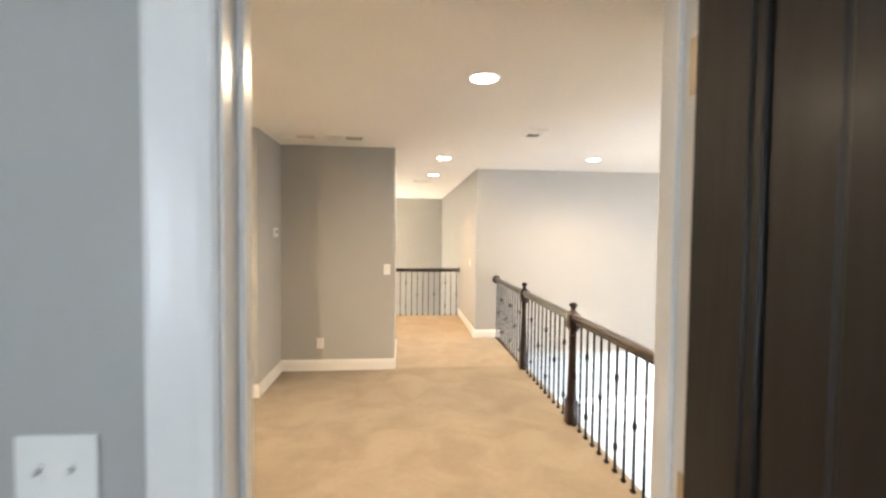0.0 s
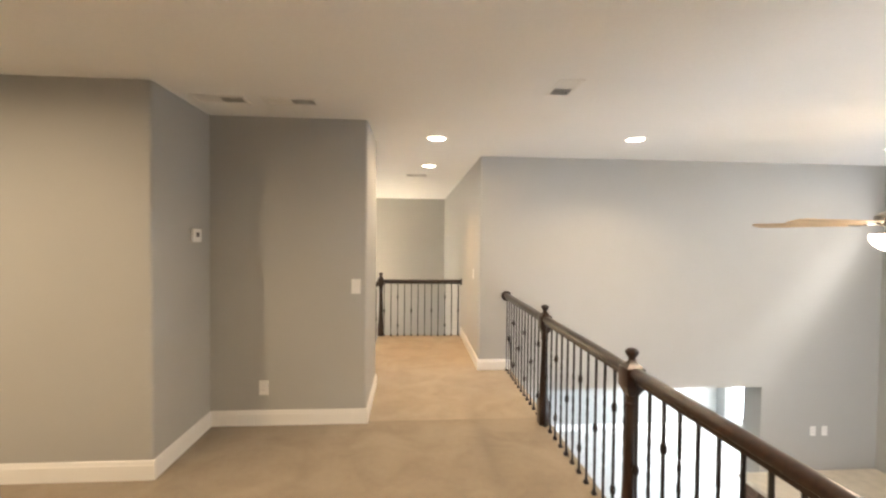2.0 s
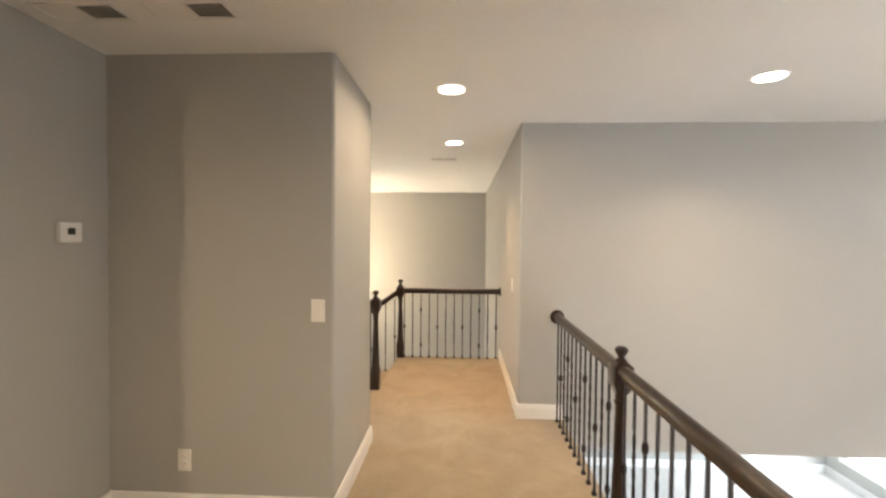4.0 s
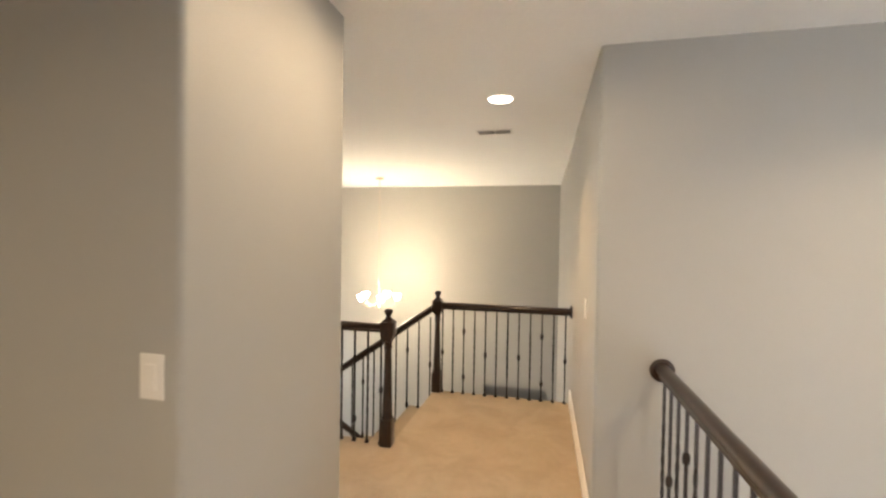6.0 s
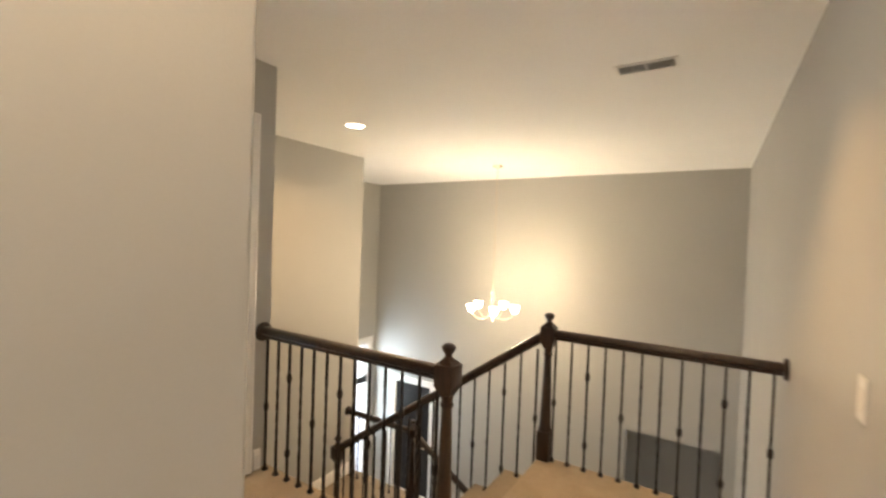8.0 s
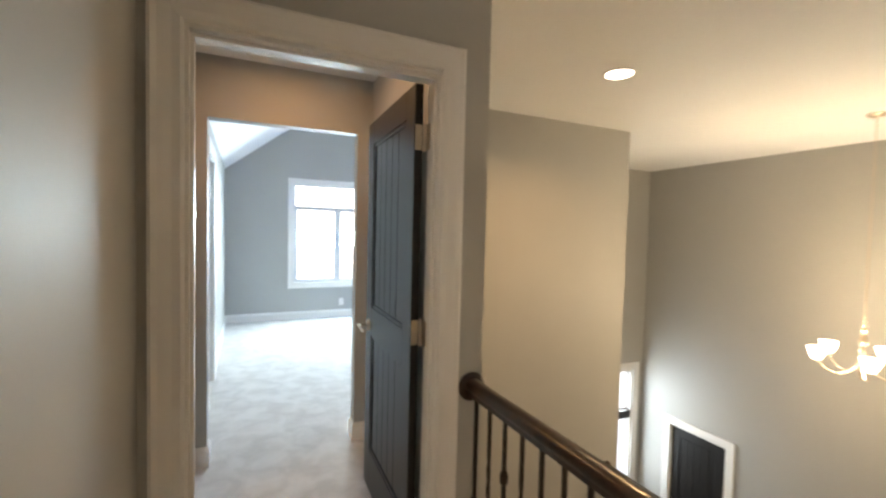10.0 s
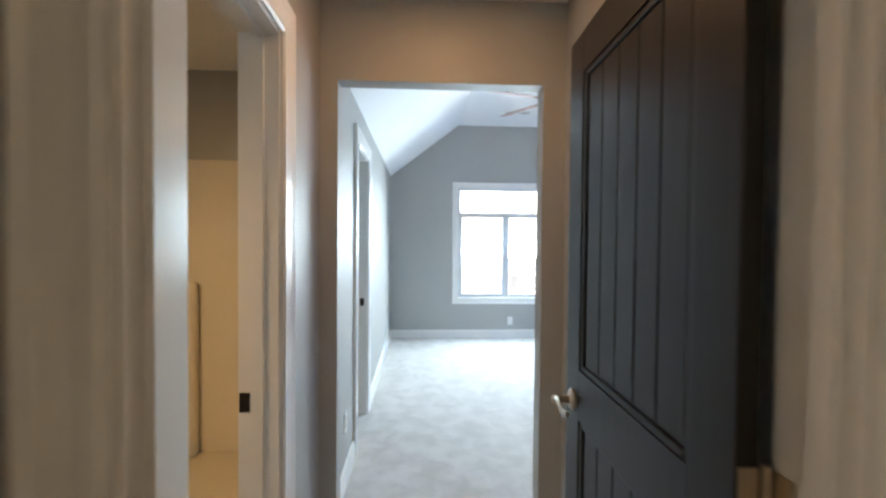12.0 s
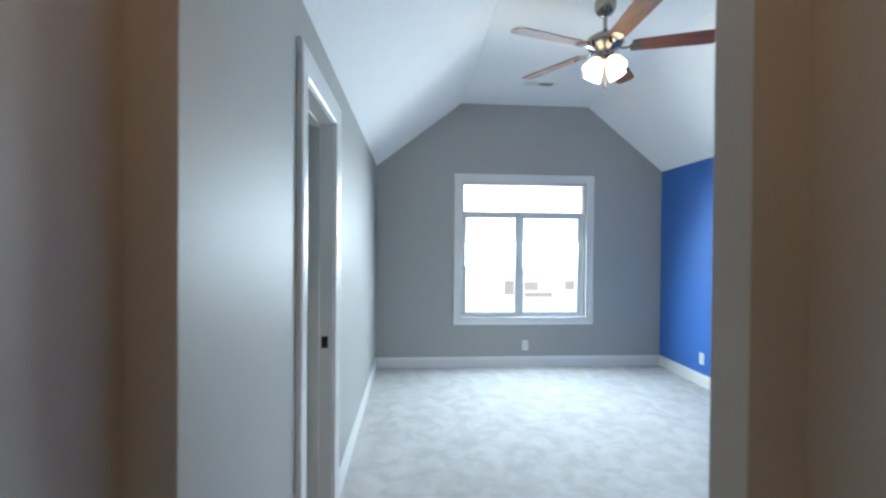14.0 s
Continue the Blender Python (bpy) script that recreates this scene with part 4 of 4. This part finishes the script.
# ---- wall plates ----
def plate(name, at, normal, style, label, w=0.073, h=0.117):
    """A rounded cover plate; style is toggle, rocker or outlet. Local y points out of the wall."""
    t = thing(name, at, label, name.replace("_", " "), "wall plates")
    t.rotation_euler = (0, 0, math.atan2(-normal[0], normal[1]))
    bm = bmesh.new()
    add_box(bm, -w / 2, w / 2, 0.0005, 0.006, -h / 2, h / 2, 0.003)
    local("plate", bm, PLASTIC, t)
    gangs = max(1, round(w / 0.073))
    bm, dk = bmesh.new(), bmesh.new()
    for g in range(gangs):
        cx = (g - (gangs - 1) / 2) * 0.046
        if style == "toggle":
            add_box(bm, cx - 0.006, cx + 0.006, 0.004, 0.008, -0.014, 0.014, 0.001, 1)
            add_box(bm, cx - 0.004, cx + 0.004, 0.006, 0.020, 0.000, 0.010, 0.002, 1)
            for z in (-0.032, 0.032):
                add_lathe(dk, [(0.003, 0.0062), (0.003, 0.0068)], 8, Matrix.Translation((cx, 0, z)) @ Matrix.Rotation(radians(-90), 4, "X"))
        elif style == "rocker":
            add_box(bm, cx - 0.016, cx + 0.016, 0.004, 0.009, -0.033, 0.033, 0.002, 1)
        else:
            for z in (-0.020, 0.020):
                add_box(bm, cx - 0.016, cx + 0.016, 0.004, 0.008, z - 0.014, z + 0.014, 0.005, 2)
                for s in (-0.006, 0.006):
                    add_box(dk, cx + s - 0.001, cx + s + 0.001, 0.0075, 0.0083, z - 0.003, z + 0.006)
    tagged(local({"toggle": "toggle", "rocker": "rocker"}.get(style, "socket"), bm, PLASTIC, t), kind="stuff" if style == "outlet" or gangs > 1 else "")
    if len(dk.verts):
        tagged(local("slots", dk, BLACK if style == "outlet" else METALW, t), kind="stuff")
    else:
        dk.free()
    return t


plate("light_switch", (0.066, 4.828, 1.11), (0, -1), "rocker", "white rocker switch plate on the greige wall")
plate("power_outlet", (-0.655, 4.828, 0.30), (0, -1), "outlet", "white duplex outlet above the baseboard")
plate("light_switch", (-0.285, 0.75, 1.145), (0, -1), "toggle", "white double toggle switch plate by the door", 0.118, 0.117)
plate("light_switch", (1.285, 6.70, 1.06), (-1, 0), "rocker", "white rocker switch plate on the hall wall")
plate("power_outlet", (-2.56, 4.074, 0.34), (0, -1), "outlet", "white duplex outlet on the greige loft wall")
plate("power_outlet", (XW, 7.454, 0.247), (1, 0), "outlet", "white duplex outlet under the window")
plate("power_outlet", (-6.29, YR, 0.275), (0, -1), "outlet", "white duplex outlet on the blue wall")
plate("power_outlet", (-3.36, YL, 0.36), (0, 1), "outlet", "white duplex outlet by the closet")
plate("power_outlet", (5.41, 6.205, -0.80), (0, -1), "outlet", "white outlet above the stone hearth ledge")
plate("cable_plate", (5.56, 6.205, -0.80), (0, -1), "rocker", "white cable plate above the stone hearth ledge")

th = thing("thermostat", (-1.067, 4.59, 1.505), "white wall thermostat with small dark display", "thermostat")
th.rotation_euler = (0, 0, radians(-90))
bm = bmesh.new()
add_box(bm, -0.058, 0.058, 0.0005, 0.024, -0.048, 0.048, 0.006, 3)
local("case", bm, PLASTIC, th)
bm = bmesh.new()
add_box(bm, -0.020, 0.020, 0.022, 0.0252, -0.010, 0.022, 0.001, 1)
local("display", bm, BLACK, th)

# ---- fans and chandelier ----
def blade(bm, r0, r1, w0, w1, pitch):
    """One paddle along +x, tilted, with rounded tip."""
    pts = [(r0, -w0 / 2), (r0 + 0.06, -w0 / 2 - 0.004), (r1 - 0.05, -w1 / 2), (r1 - 0.015, -w1 / 2 + 0.015), (r1, -w1 / 4), (r1, w1 / 4), (r1 - 0.015, w1 / 2 - 0.015), (r1 - 0.05, w1 / 2), (r0 + 0.06, w0 / 2 + 0.004), (r0, w0 / 2)]
    rot = Matrix.Rotation(radians(pitch), 3, "X")
    lo = [bm.verts.new(rot @ Vector((x, y, -0.003))) for x, y in pts]
    hi = [bm.verts.new(rot @ Vector((x, y, 0.003))) for x, y in pts]
    n = len(pts)
    for i in range(n):
        bm.faces.new((lo[i], lo[(i + 1) % n], hi[(i + 1) % n], hi[i]))
    bm.faces.new(lo[::-1])
    bm.faces.new(hi)


def ceiling_fan(at, drop, angles, r1, wood_mat, label, bowl, pitch=12, cup=1.0, r0=0.20):
    """at: the ceiling point; drop: from the ceiling to the blades."""
    f = thing("ceiling_fan", at, label, "ceiling fan", "ceiling fans")
    bm = bmesh.new()
    add_lathe(bm, [(r, z * cup) for r, z in ((0.066, 0.0), (0.070, -0.012), (0.066, -0.034), (0.050, -0.052), (0.024, -0.060), (0.016, -0.064))], 24)
    local("canopy", bm, FANMETAL, f, True)
    bm = bmesh.new()
    add_lathe(bm, [(0.0125, -0.05), (0.0125, -drop + 0.06)], 12)
    local("downrod", bm, FANMETAL, f, True)
    bm = bmesh.new()
    add_lathe(bm, [(0.022, -drop + 0.12), (0.030, -drop + 0.105), (0.034, -drop + 0.095), (0.085, -drop + 0.080), (0.118, -drop + 0.055), (0.122, -drop + 0.025), (0.105, -drop + 0.004), (0.070, -drop - 0.012), (0.058, -drop - 0.03), (0.062, -drop - 0.05), (0.055, -drop - 0.065), (0.03, -drop - 0.07)], 28)
    local("motor_housing", bm, FANMETAL, f, True)
    for a in angles:
        rot = Matrix.Rotation(radians(a), 4, "Z")
        bm = bmesh.new()
        blade(bm, r0, r1, 0.105, 0.135, pitch)
        b = local("blade", bm, wood_mat, f)
        b.matrix_basis = Matrix.Translation((0, 0, -drop)) @ rot
        bm = bmesh.new()
        add_sweep(bm, [(0.085, 0, 0.006), (r0 - 0.06, 0, -0.012), (r0 - 0.03, 0, -0.010), (r0, 0, -0.004)], [(-0.012, -0.003), (0.012, -0.003), (0.012, 0.003), (-0.012, 0.003)])
        add_lathe(bm, [(0.040, -0.010), (0.042, -0.006), (0.036, -0.003)], 16, Matrix.Translation((r0 + 0.025, 0, 0)) @ Matrix.Rotation(radians(pitch), 4, "X"))
        br = local("blade_arm", bm, FANMETAL, f, True)
        br.matrix_basis = Matrix.Translation((0, 0, -drop)) @ rot
    zb = -drop - 0.07
    if bowl:
        bm = bmesh.new()
        add_lathe(bm, [(0.105, zb + 0.006), (0.110, zb - 0.006), (0.100, zb - 0.018), (0.09, zb - 0.02)], 28)
        local("light_collar", bm, FANMETAL, f, True)
        bm = bmesh.new()
        add_lathe(bm, [(0.135, zb - 0.005), (0.145, zb - 0.02), (0.140, zb - 0.05), (0.115, zb - 0.09), (0.07, zb - 0.118), (0.02, zb - 0.130), (0.001, zb - 0.131)], 32)
        local("glass_bowl", bm, SHADE, f, True)
        bm = bmesh.new()
        add_lathe(bm, [(0.012, zb - 0.128), (0.014, zb - 0.138), (0.006, zb - 0.150), (0.002, zb - 0.156)], 12)
        tips = [(0.02, 0.0), (-0.01, 0.02)]
        base = zb - 0.13
    else:
        bm = bmesh.new()
        add_lathe(bm, [(0.050, zb + 0.008), (0.052, zb - 0.02), (0.035, zb - 0.04), (0.012, zb - 0.05), (0.004, zb - 0.06)], 20)
        local("light_collar", bm, FANMETAL, f, True)
        for k in range(4):
            m = Matrix.Translation((0, 0, zb - 0.012)) @ Matrix.Rotation(radians(90 * k + 20), 4, "Z") @ Matrix.Translation((0.050, 0, 0)) @ Matrix.Rotation(radians(-38), 4, "Y") @ Matrix.Rotation(radians(180), 4, "X")
            bm = bmesh.new()
            add_lathe(bm, [(0.022, -0.012), (0.026, 0.0), (0.024, 0.014)], 14, m)
            local("shade_holder", bm, FANMETAL, f, True)
            bm = bmesh.new()
            add_lathe(bm, [(0.026, 0.010), (0.040, 0.030), (0.052, 0.060), (0.055, 0.085), (0.060, 0.112), (0.056, 0.113), (0.001, 0.106)], 20, m)
            local("glass_shade", bm, SHADE, f, True)
        bm = bmesh.new()
        tips = [(0.012, 0.0), (-0.012, 0.01)]
        base = zb - 0.05
    for i, (x, y) in enumerate(tips):
        end = base - (0.19 if bowl else 0.13) + 0.03 * i
        add_sweep(bm, [(x, y, base + 0.02), (x, y, end)], circle(0.0018, 6), up=Vector((0, 1, 0)))
        add_lathe(bm, [(0.003, end + 0.002), (0.007, end - 0.012), (0.007, end - 0.026), (0.003, end - 0.034)], 10, Matrix.Translation((x, y, 0)))
    local("pull_chain", bm, FANMETAL, f, True)
    return f


ceiling_fan((-4.90, 7.40, VZ), 0.31, (FAN_A, FAN_A + 72, FAN_A + 144, FAN_A + 216, FAN_A + 288), 0.69, FANWOOD, "satin nickel ceiling fan with reddish blades and lit shades", False, -12, 1.6, 0.165)
lamp("bedroom_fan_glow", "POINT", Matrix.Translation((-4.90, 7.40, VZ - 0.60)), P_FANB, WARM, 0.10)
ceiling_fan((3.90, 4.12, H), 0.80, (187, 259, 331, 43, 115), 0.90, FANPALE, "satin nickel ceiling fan with pale blades and lit bowl", True)
lamp("great_room_fan_glow", "POINT", Matrix.Translation((3.90, 4.12, H - 1.12)), P_FANG, SOFTWARM, 0.10)
lamp("great_room_fan_upglow", "POINT", Matrix.Translation((4.02, 4.16, H - 0.66)), P_FANG * 0.6, SOFTWARM, 0.05)


def chandelier(x, y):
    """Chain, turned column and five scrolled arms with upward glass cups."""
    c = thing("chandelier", (x, y, H), "nickel five-arm chandelier with lit glass cups", "chandelier")
    bm = bmesh.new()
    add_lathe(bm, [(0.064, 0.0), (0.066, -0.008), (0.050, -0.022), (0.012, -0.030)], 20)
    local("canopy", bm, NICKEL, c, True)
    bm = bmesh.new()
    zt = -1.70
    n = 48
    for i in range(n):
        z = -0.03 + (zt + 0.03) * (i + 0.5) / n
        half = (-zt - 0.03) / n * 0.62
        pts = []
        for k in range(9):
            t = 2 * math.pi * k / 8
            u, w = 0.008 * math.cos(t), half * math.sin(t)
            pts.append((u, 0, z + w) if i % 2 else (0, u, z + w))
        add_sweep(bm, pts, circle(0.0018, 4), up=Vector((0.7, 0.7, 0.1)), caps=False)
    local("chain", bm, NICKEL, c, True)
    bm = bmesh.new()
    add_lathe(bm, [(0.006, zt + 0.02), (0.018, zt), (0.012, zt - 0.02), (0.020, zt - 0.05), (0.030, zt - 0.10), (0.016, zt - 0.14), (0.014, zt - 0.24), (0.028, zt - 0.27), (0.040, zt - 0.31), (0.028, zt - 0.35), (0.012, zt - 0.37), (0.016, zt - 0.385), (0.004, zt - 0.40)], 18)
    local("column", bm, NICKEL, c, True)
    for k in range(5):
        rot = Matrix.Rotation(radians(72 * k + 12), 4, "Z")
        bm = bmesh.new()
        pts = [rot @ Vector((0.03 + 0.27 * s, 0, zt - 0.30 - 0.085 * math.sin(s * math.pi * 0.95) + 0.045 * s)) for s in [i / 10 for i in range(11)]]
        add_sweep(bm, pts, circle(0.006, 8))
        tip = pts[-1]
        add_lathe(bm, [(0.006, -0.01), (0.034, 0.0), (0.036, 0.006), (0.018, 0.016)], 14, Matrix.Translation(tip))
        local("arm", bm, NICKEL, c, True)
        bm = bmesh.new()
        add_lathe(bm, [(0.020, 0.012), (0.036, 0.022), (0.052, 0.060), (0.064, 0.105), (0.061, 0.106), (0.001, 0.085)], 20, Matrix.Translation(tip))
        local("glass_cup", bm, CUPGLASS, c, True)
    return c


chandelier(-1.558, 10.46)
lamp("chandelier_glow", "POINT", Matrix.Translation((-1.558, 10.46, H - 1.82)), P_CHAND, (1.0, 0.77, 0.50), 0.16)
lamp("chandelier_upglow", "AREA", look((-1.558, 10.46, H - 1.74), (-1.558, 10.4601, H)), P_CHAND * 0.08, (1.0, 0.77, 0.50), 0.5, None, 170)

# ---- stone hearth in the great room ----
hx0, hx1, hy0, hz = 4.50, 6.25, 5.53, -1.34
hearth = thing("fireplace", ((hx0 + hx1) / 2, (hy0 + 6.2) / 2, G), "brown ledge-stone fireplace with cream slab top", "fireplace")
bm = bmesh.new()
add_box(bm, hx0 + 0.04, hx1 - 0.004, hy0 + 0.04, 6.201, G, hz)
finish("core", bm, MORTAR, hearth)
bm = bmesh.new()
add_box(bm, hx0 - 0.05, hx1 - 0.003, hy0 - 0.05, 6.202, hz, hz + 0.055, 0.008)
finish("slab_top", bm, SLAB, hearth)


def stones(parent):
    rnd = random.Random(5)
    kinds = []
    for i in range(6):
        bm = bmesh.new()
        vs = add_box(bm, -0.5, 0.5, -0.5, 0.5, -0.5, 0.5, 0.09, 1)
        for v in bm.verts:
            v.co += Vector((rnd.uniform(-0.05, 0.05), rnd.uniform(-0.12, 0.12), rnd.uniform(-0.05, 0.05)))
        bmesh.ops.recalc_face_normals(bm, faces=bm.faces)
        me = bpy.data.meshes.new("stone")
        bm.to_mesh(me)
        bm.free()
        me.materials.append(STONE)
        kinds.append(me)

    def lay(origin, along, out, length):
        z = hz - 0.002
        while z > hz - 1.1:
            h = rnd.uniform(0.055, 0.11)
            s = 0.0
            while s < length - 0.03:
                w = min(rnd.uniform(0.12, 0.34), length - s)
                if length - s - w < 0.08:
                    w = length - s
                ob = new("stone", kinds[rnd.randrange(6)])
                ob.parent = parent
                ob.matrix_parent_inverse = Matrix.Translation(-parent.location)
                mid = origin + along * (s + w / 2) + out * rnd.uniform(-0.012, 0.012) + Vector((0, 0, z - h / 2))
                ob.matrix_basis = Matrix.Translation(mid) @ Matrix.Rotation(math.atan2(along.y, along.x), 4, "Z") @ Matrix.Diagonal((w - 0.010, 0.07, h - 0.010, 1))
                s += w
            z -= h
    lay(Vector((hx0 + 0.03, hy0 + 0.01, 0)), Vector((0, 1, 0)), Vector((-1, 0, 0)), 6.195 - hy0)
    lay(Vector((hx0, hy0 + 0.03, 0)), Vector((1, 0, 0)), Vector((0, -1, 0)), hx1 - hx0 - 0.02)


# ---- shower in the bathroom ----
def shower():
    s = thing("shower_stall", (-3.2, 5.0, 0.0), "cream moulded acrylic shower stall with shelf column", "shower")
    bm = bmesh.new()
    top = 1.885
    add_box(bm, -3.653, -3.630, 4.43, 5.57, 0.02, top, 0.006)
    add_box(bm, -3.653, -2.70, 4.407, 4.430, 0.02, top, 0.006)
    add_box(bm, -3.653, -2.70, 5.572, 5.595, 0.02, top, 0.006)
    # rounded inner corner
    rows = []
    for z in (0.05, top - 0.002):
        rows.append([bm.verts.new((-3.630 + 0.10 - 0.10 * math.cos(a), 4.430 + 0.10 - 0.10 * math.sin(a), z)) for a in [math.pi / 2 * i / 8 for i in range(9)]])
    for i in range(8):
        bm.faces.new((rows[0][i], rows[0][i + 1], rows[1][i + 1], rows[1][i]))
    finish("surround", bm, ACRYLIC, s, True, 30)
    bm = bmesh.new()
    add_box(bm, -3.632, -3.545, 4.345, 4.800, 0.06, 1.150, 0.040, 6)
    finish("shelf_column", bm, ACRYLIC, s, True, 50)
    bm = bmesh.new()
    add_box(bm, -3.652, -2.70, 4.409, 5.594, 0.005, 0.075, 0.01)
    add_box(bm, -2.78, -2.68, 4.409, 5.594, 0.006, 0.13, 0.03, 4)
    finish("pan", bm, ACRYLIC, s, True, 40)
    bm = bmesh.new()
    out = Matrix.Rotation(radians(-90), 4, "X")
    add_lathe(bm, [(0.082, 0.0), (0.084, 0.006), (0.070, 0.014), (0.034, 0.018), (0.030, 0.040), (0.024, 0.060), (0.010, 0.066)], 28, Matrix.Translation((-3.2, 4.430, 1.145)) @ out)
    add_sweep(bm, [(-3.2, 4.490, 1.145), (-3.225, 4.520, 1.146), (-3.255, 4.540, 1.138), (-3.268, 4.548, 1.110), (-3.270, 4.550, 1.065)], circle(0.010, 8), up=Vector((0, 1, 0)))
    finish("valve", bm, BRUSHED, s, True)
    bm = bmesh.new()
    add_lathe(bm, [(0.028, 0.0), (0.030, 0.004), (0.014, 0.012)], 18, Matrix.Translation((-3.2, 4.406, 2.13)) @ out)
    add_sweep(bm, [(-3.2, 4.408, 2.13), (-3.2, 4.46, 2.135), (-3.2, 4.52, 2.115), (-3.2, 4.565, 2.075)], circle(0.009, 10), up=Vector((1, 0, 0)))
    add_lathe(bm, [(0.013, 0.0), (0.017, 0.012), (0.020, 0.03), (0.038, 0.058), (0.038, 0.066), (0.030, 0.068)], 20, Matrix.Translation((-3.2, 4.562, 2.078)) @ Matrix.Rotation(radians(-140), 4, "X"))
    finish("shower_head", bm, BRUSHED, s, True)


shower()
v = thing("vanity_light", (-1.40, 4.70, 2.0), "lit nickel vanity light on the bathroom wall", "wall light")
bm = bmesh.new()
add_box(bm, -0.025, -0.001, -0.25, 0.25, -0.05, 0.05, 0.006)
local("back_plate", bm, NICKEL, v)
bm = bmesh.new()
for k in (-0.17, 0.0, 0.17):
    add_lathe(bm, [(0.025, 0.05), (0.045, 0.02), (0.055, -0.07), (0.001, -0.06)], 18, Matrix.Translation((-0.09, k, 0)))
local("glass_shades", bm, SHADE, v, True)
lamp("vanity_glow", "AREA", look((-1.56, 4.70, 1.93), (-3.2, 4.90, 0.45)), P_BATH, (1.0, 0.62, 0.29), 0.4, 0.12, 110)

# ---- outside ----
bm = bmesh.new()
seg = 24
ring = [(-4 + 120 * math.cos(radians(110 + 140 * i / seg)), 7 + 120 * math.sin(radians(110 + 140 * i / seg))) for i in range(seg + 1)]
for p, q in zip(ring, ring[1:]):
    bm.faces.new([bm.verts.new((*v, z)) for v, z in ((p, G - 0.7), (q, G - 0.7), (q, 60), (p, 60))])
structure(finish("backdrop", bm, HAZE), "plain bright overcast sky")
bm = bmesh.new()
add_box(bm, -400, 400, -400, 400, G - 1.2, G - 0.6)
structure(finish("ground", bm, GROUND), "pale frosty ground reaching the horizon")


def neighbour(x, y, w, d, label):
    """A far low house with a snowy gable roof, facing +x."""
    z0 = G - 0.6
    h = thing("house", (x, y, z0), label, "house", "far houses")
    bm = bmesh.new()
    add_box(bm, x - d / 2, x + d / 2, y - w / 2, y + w / 2, z0, z0 + 2.9)
    for sy in (-1, 1):
        a, b = [[bm.verts.new((x + px, y + sy * (w / 2 - q), z0 + pz)) for px, pz in ((-d / 2, 2.89), (d / 2, 2.89), (0, 4.5))] for q in (0, 0.2)]
        bm.faces.new(a)
        bm.faces.new(b)
        for i in range(3):
            bm.faces.new((a[i], a[i - 1], b[i - 1], b[i]))
    finish("wall", bm, SIDING, h)
    bm = bmesh.new()
    e = 0.4
    for sx in (-1, 1):
        add_sweep(bm, [(x + sx * (d / 2 + e) / 2, y - w / 2 - e, z0 + 3.75), (x + sx * (d / 2 + e) / 2, y + w / 2 + e, z0 + 3.75)], [(-d / 4 - e / 2, 0.9 * sx - 0.08), (d / 4 + e / 2, -0.9 * sx - 0.08), (d / 4 + e / 2, -0.9 * sx + 0.08), (-d / 4 - e / 2, 0.9 * sx + 0.08)])
    finish("roof", bm, SNOW, h)
    for yy, ww, z1, z2 in ((-3.4, 0.9, 0.7, 2.0), (-1.3, 1.3, 1.1, 1.9), (-0.6, 2.6, 0.5, 0.9), (2.4, 0.9, 1.2, 2.0), (4.4, 1.0, 1.0, 1.9)):
        bm = bmesh.new()
        add_box(bm, x + d / 2 - 0.02, x + d / 2 + 0.05, y + yy - ww / 2, y + yy + ww / 2, z0 + z1, z0 + z2, 0.01)
        finish("window", bm, FARGLASS, h)


neighbour(-46, 18.6, 13, 8, "far pale low house with snowy roof")

# ---- loose pieces last: hearth stones ----
stones(hearth)
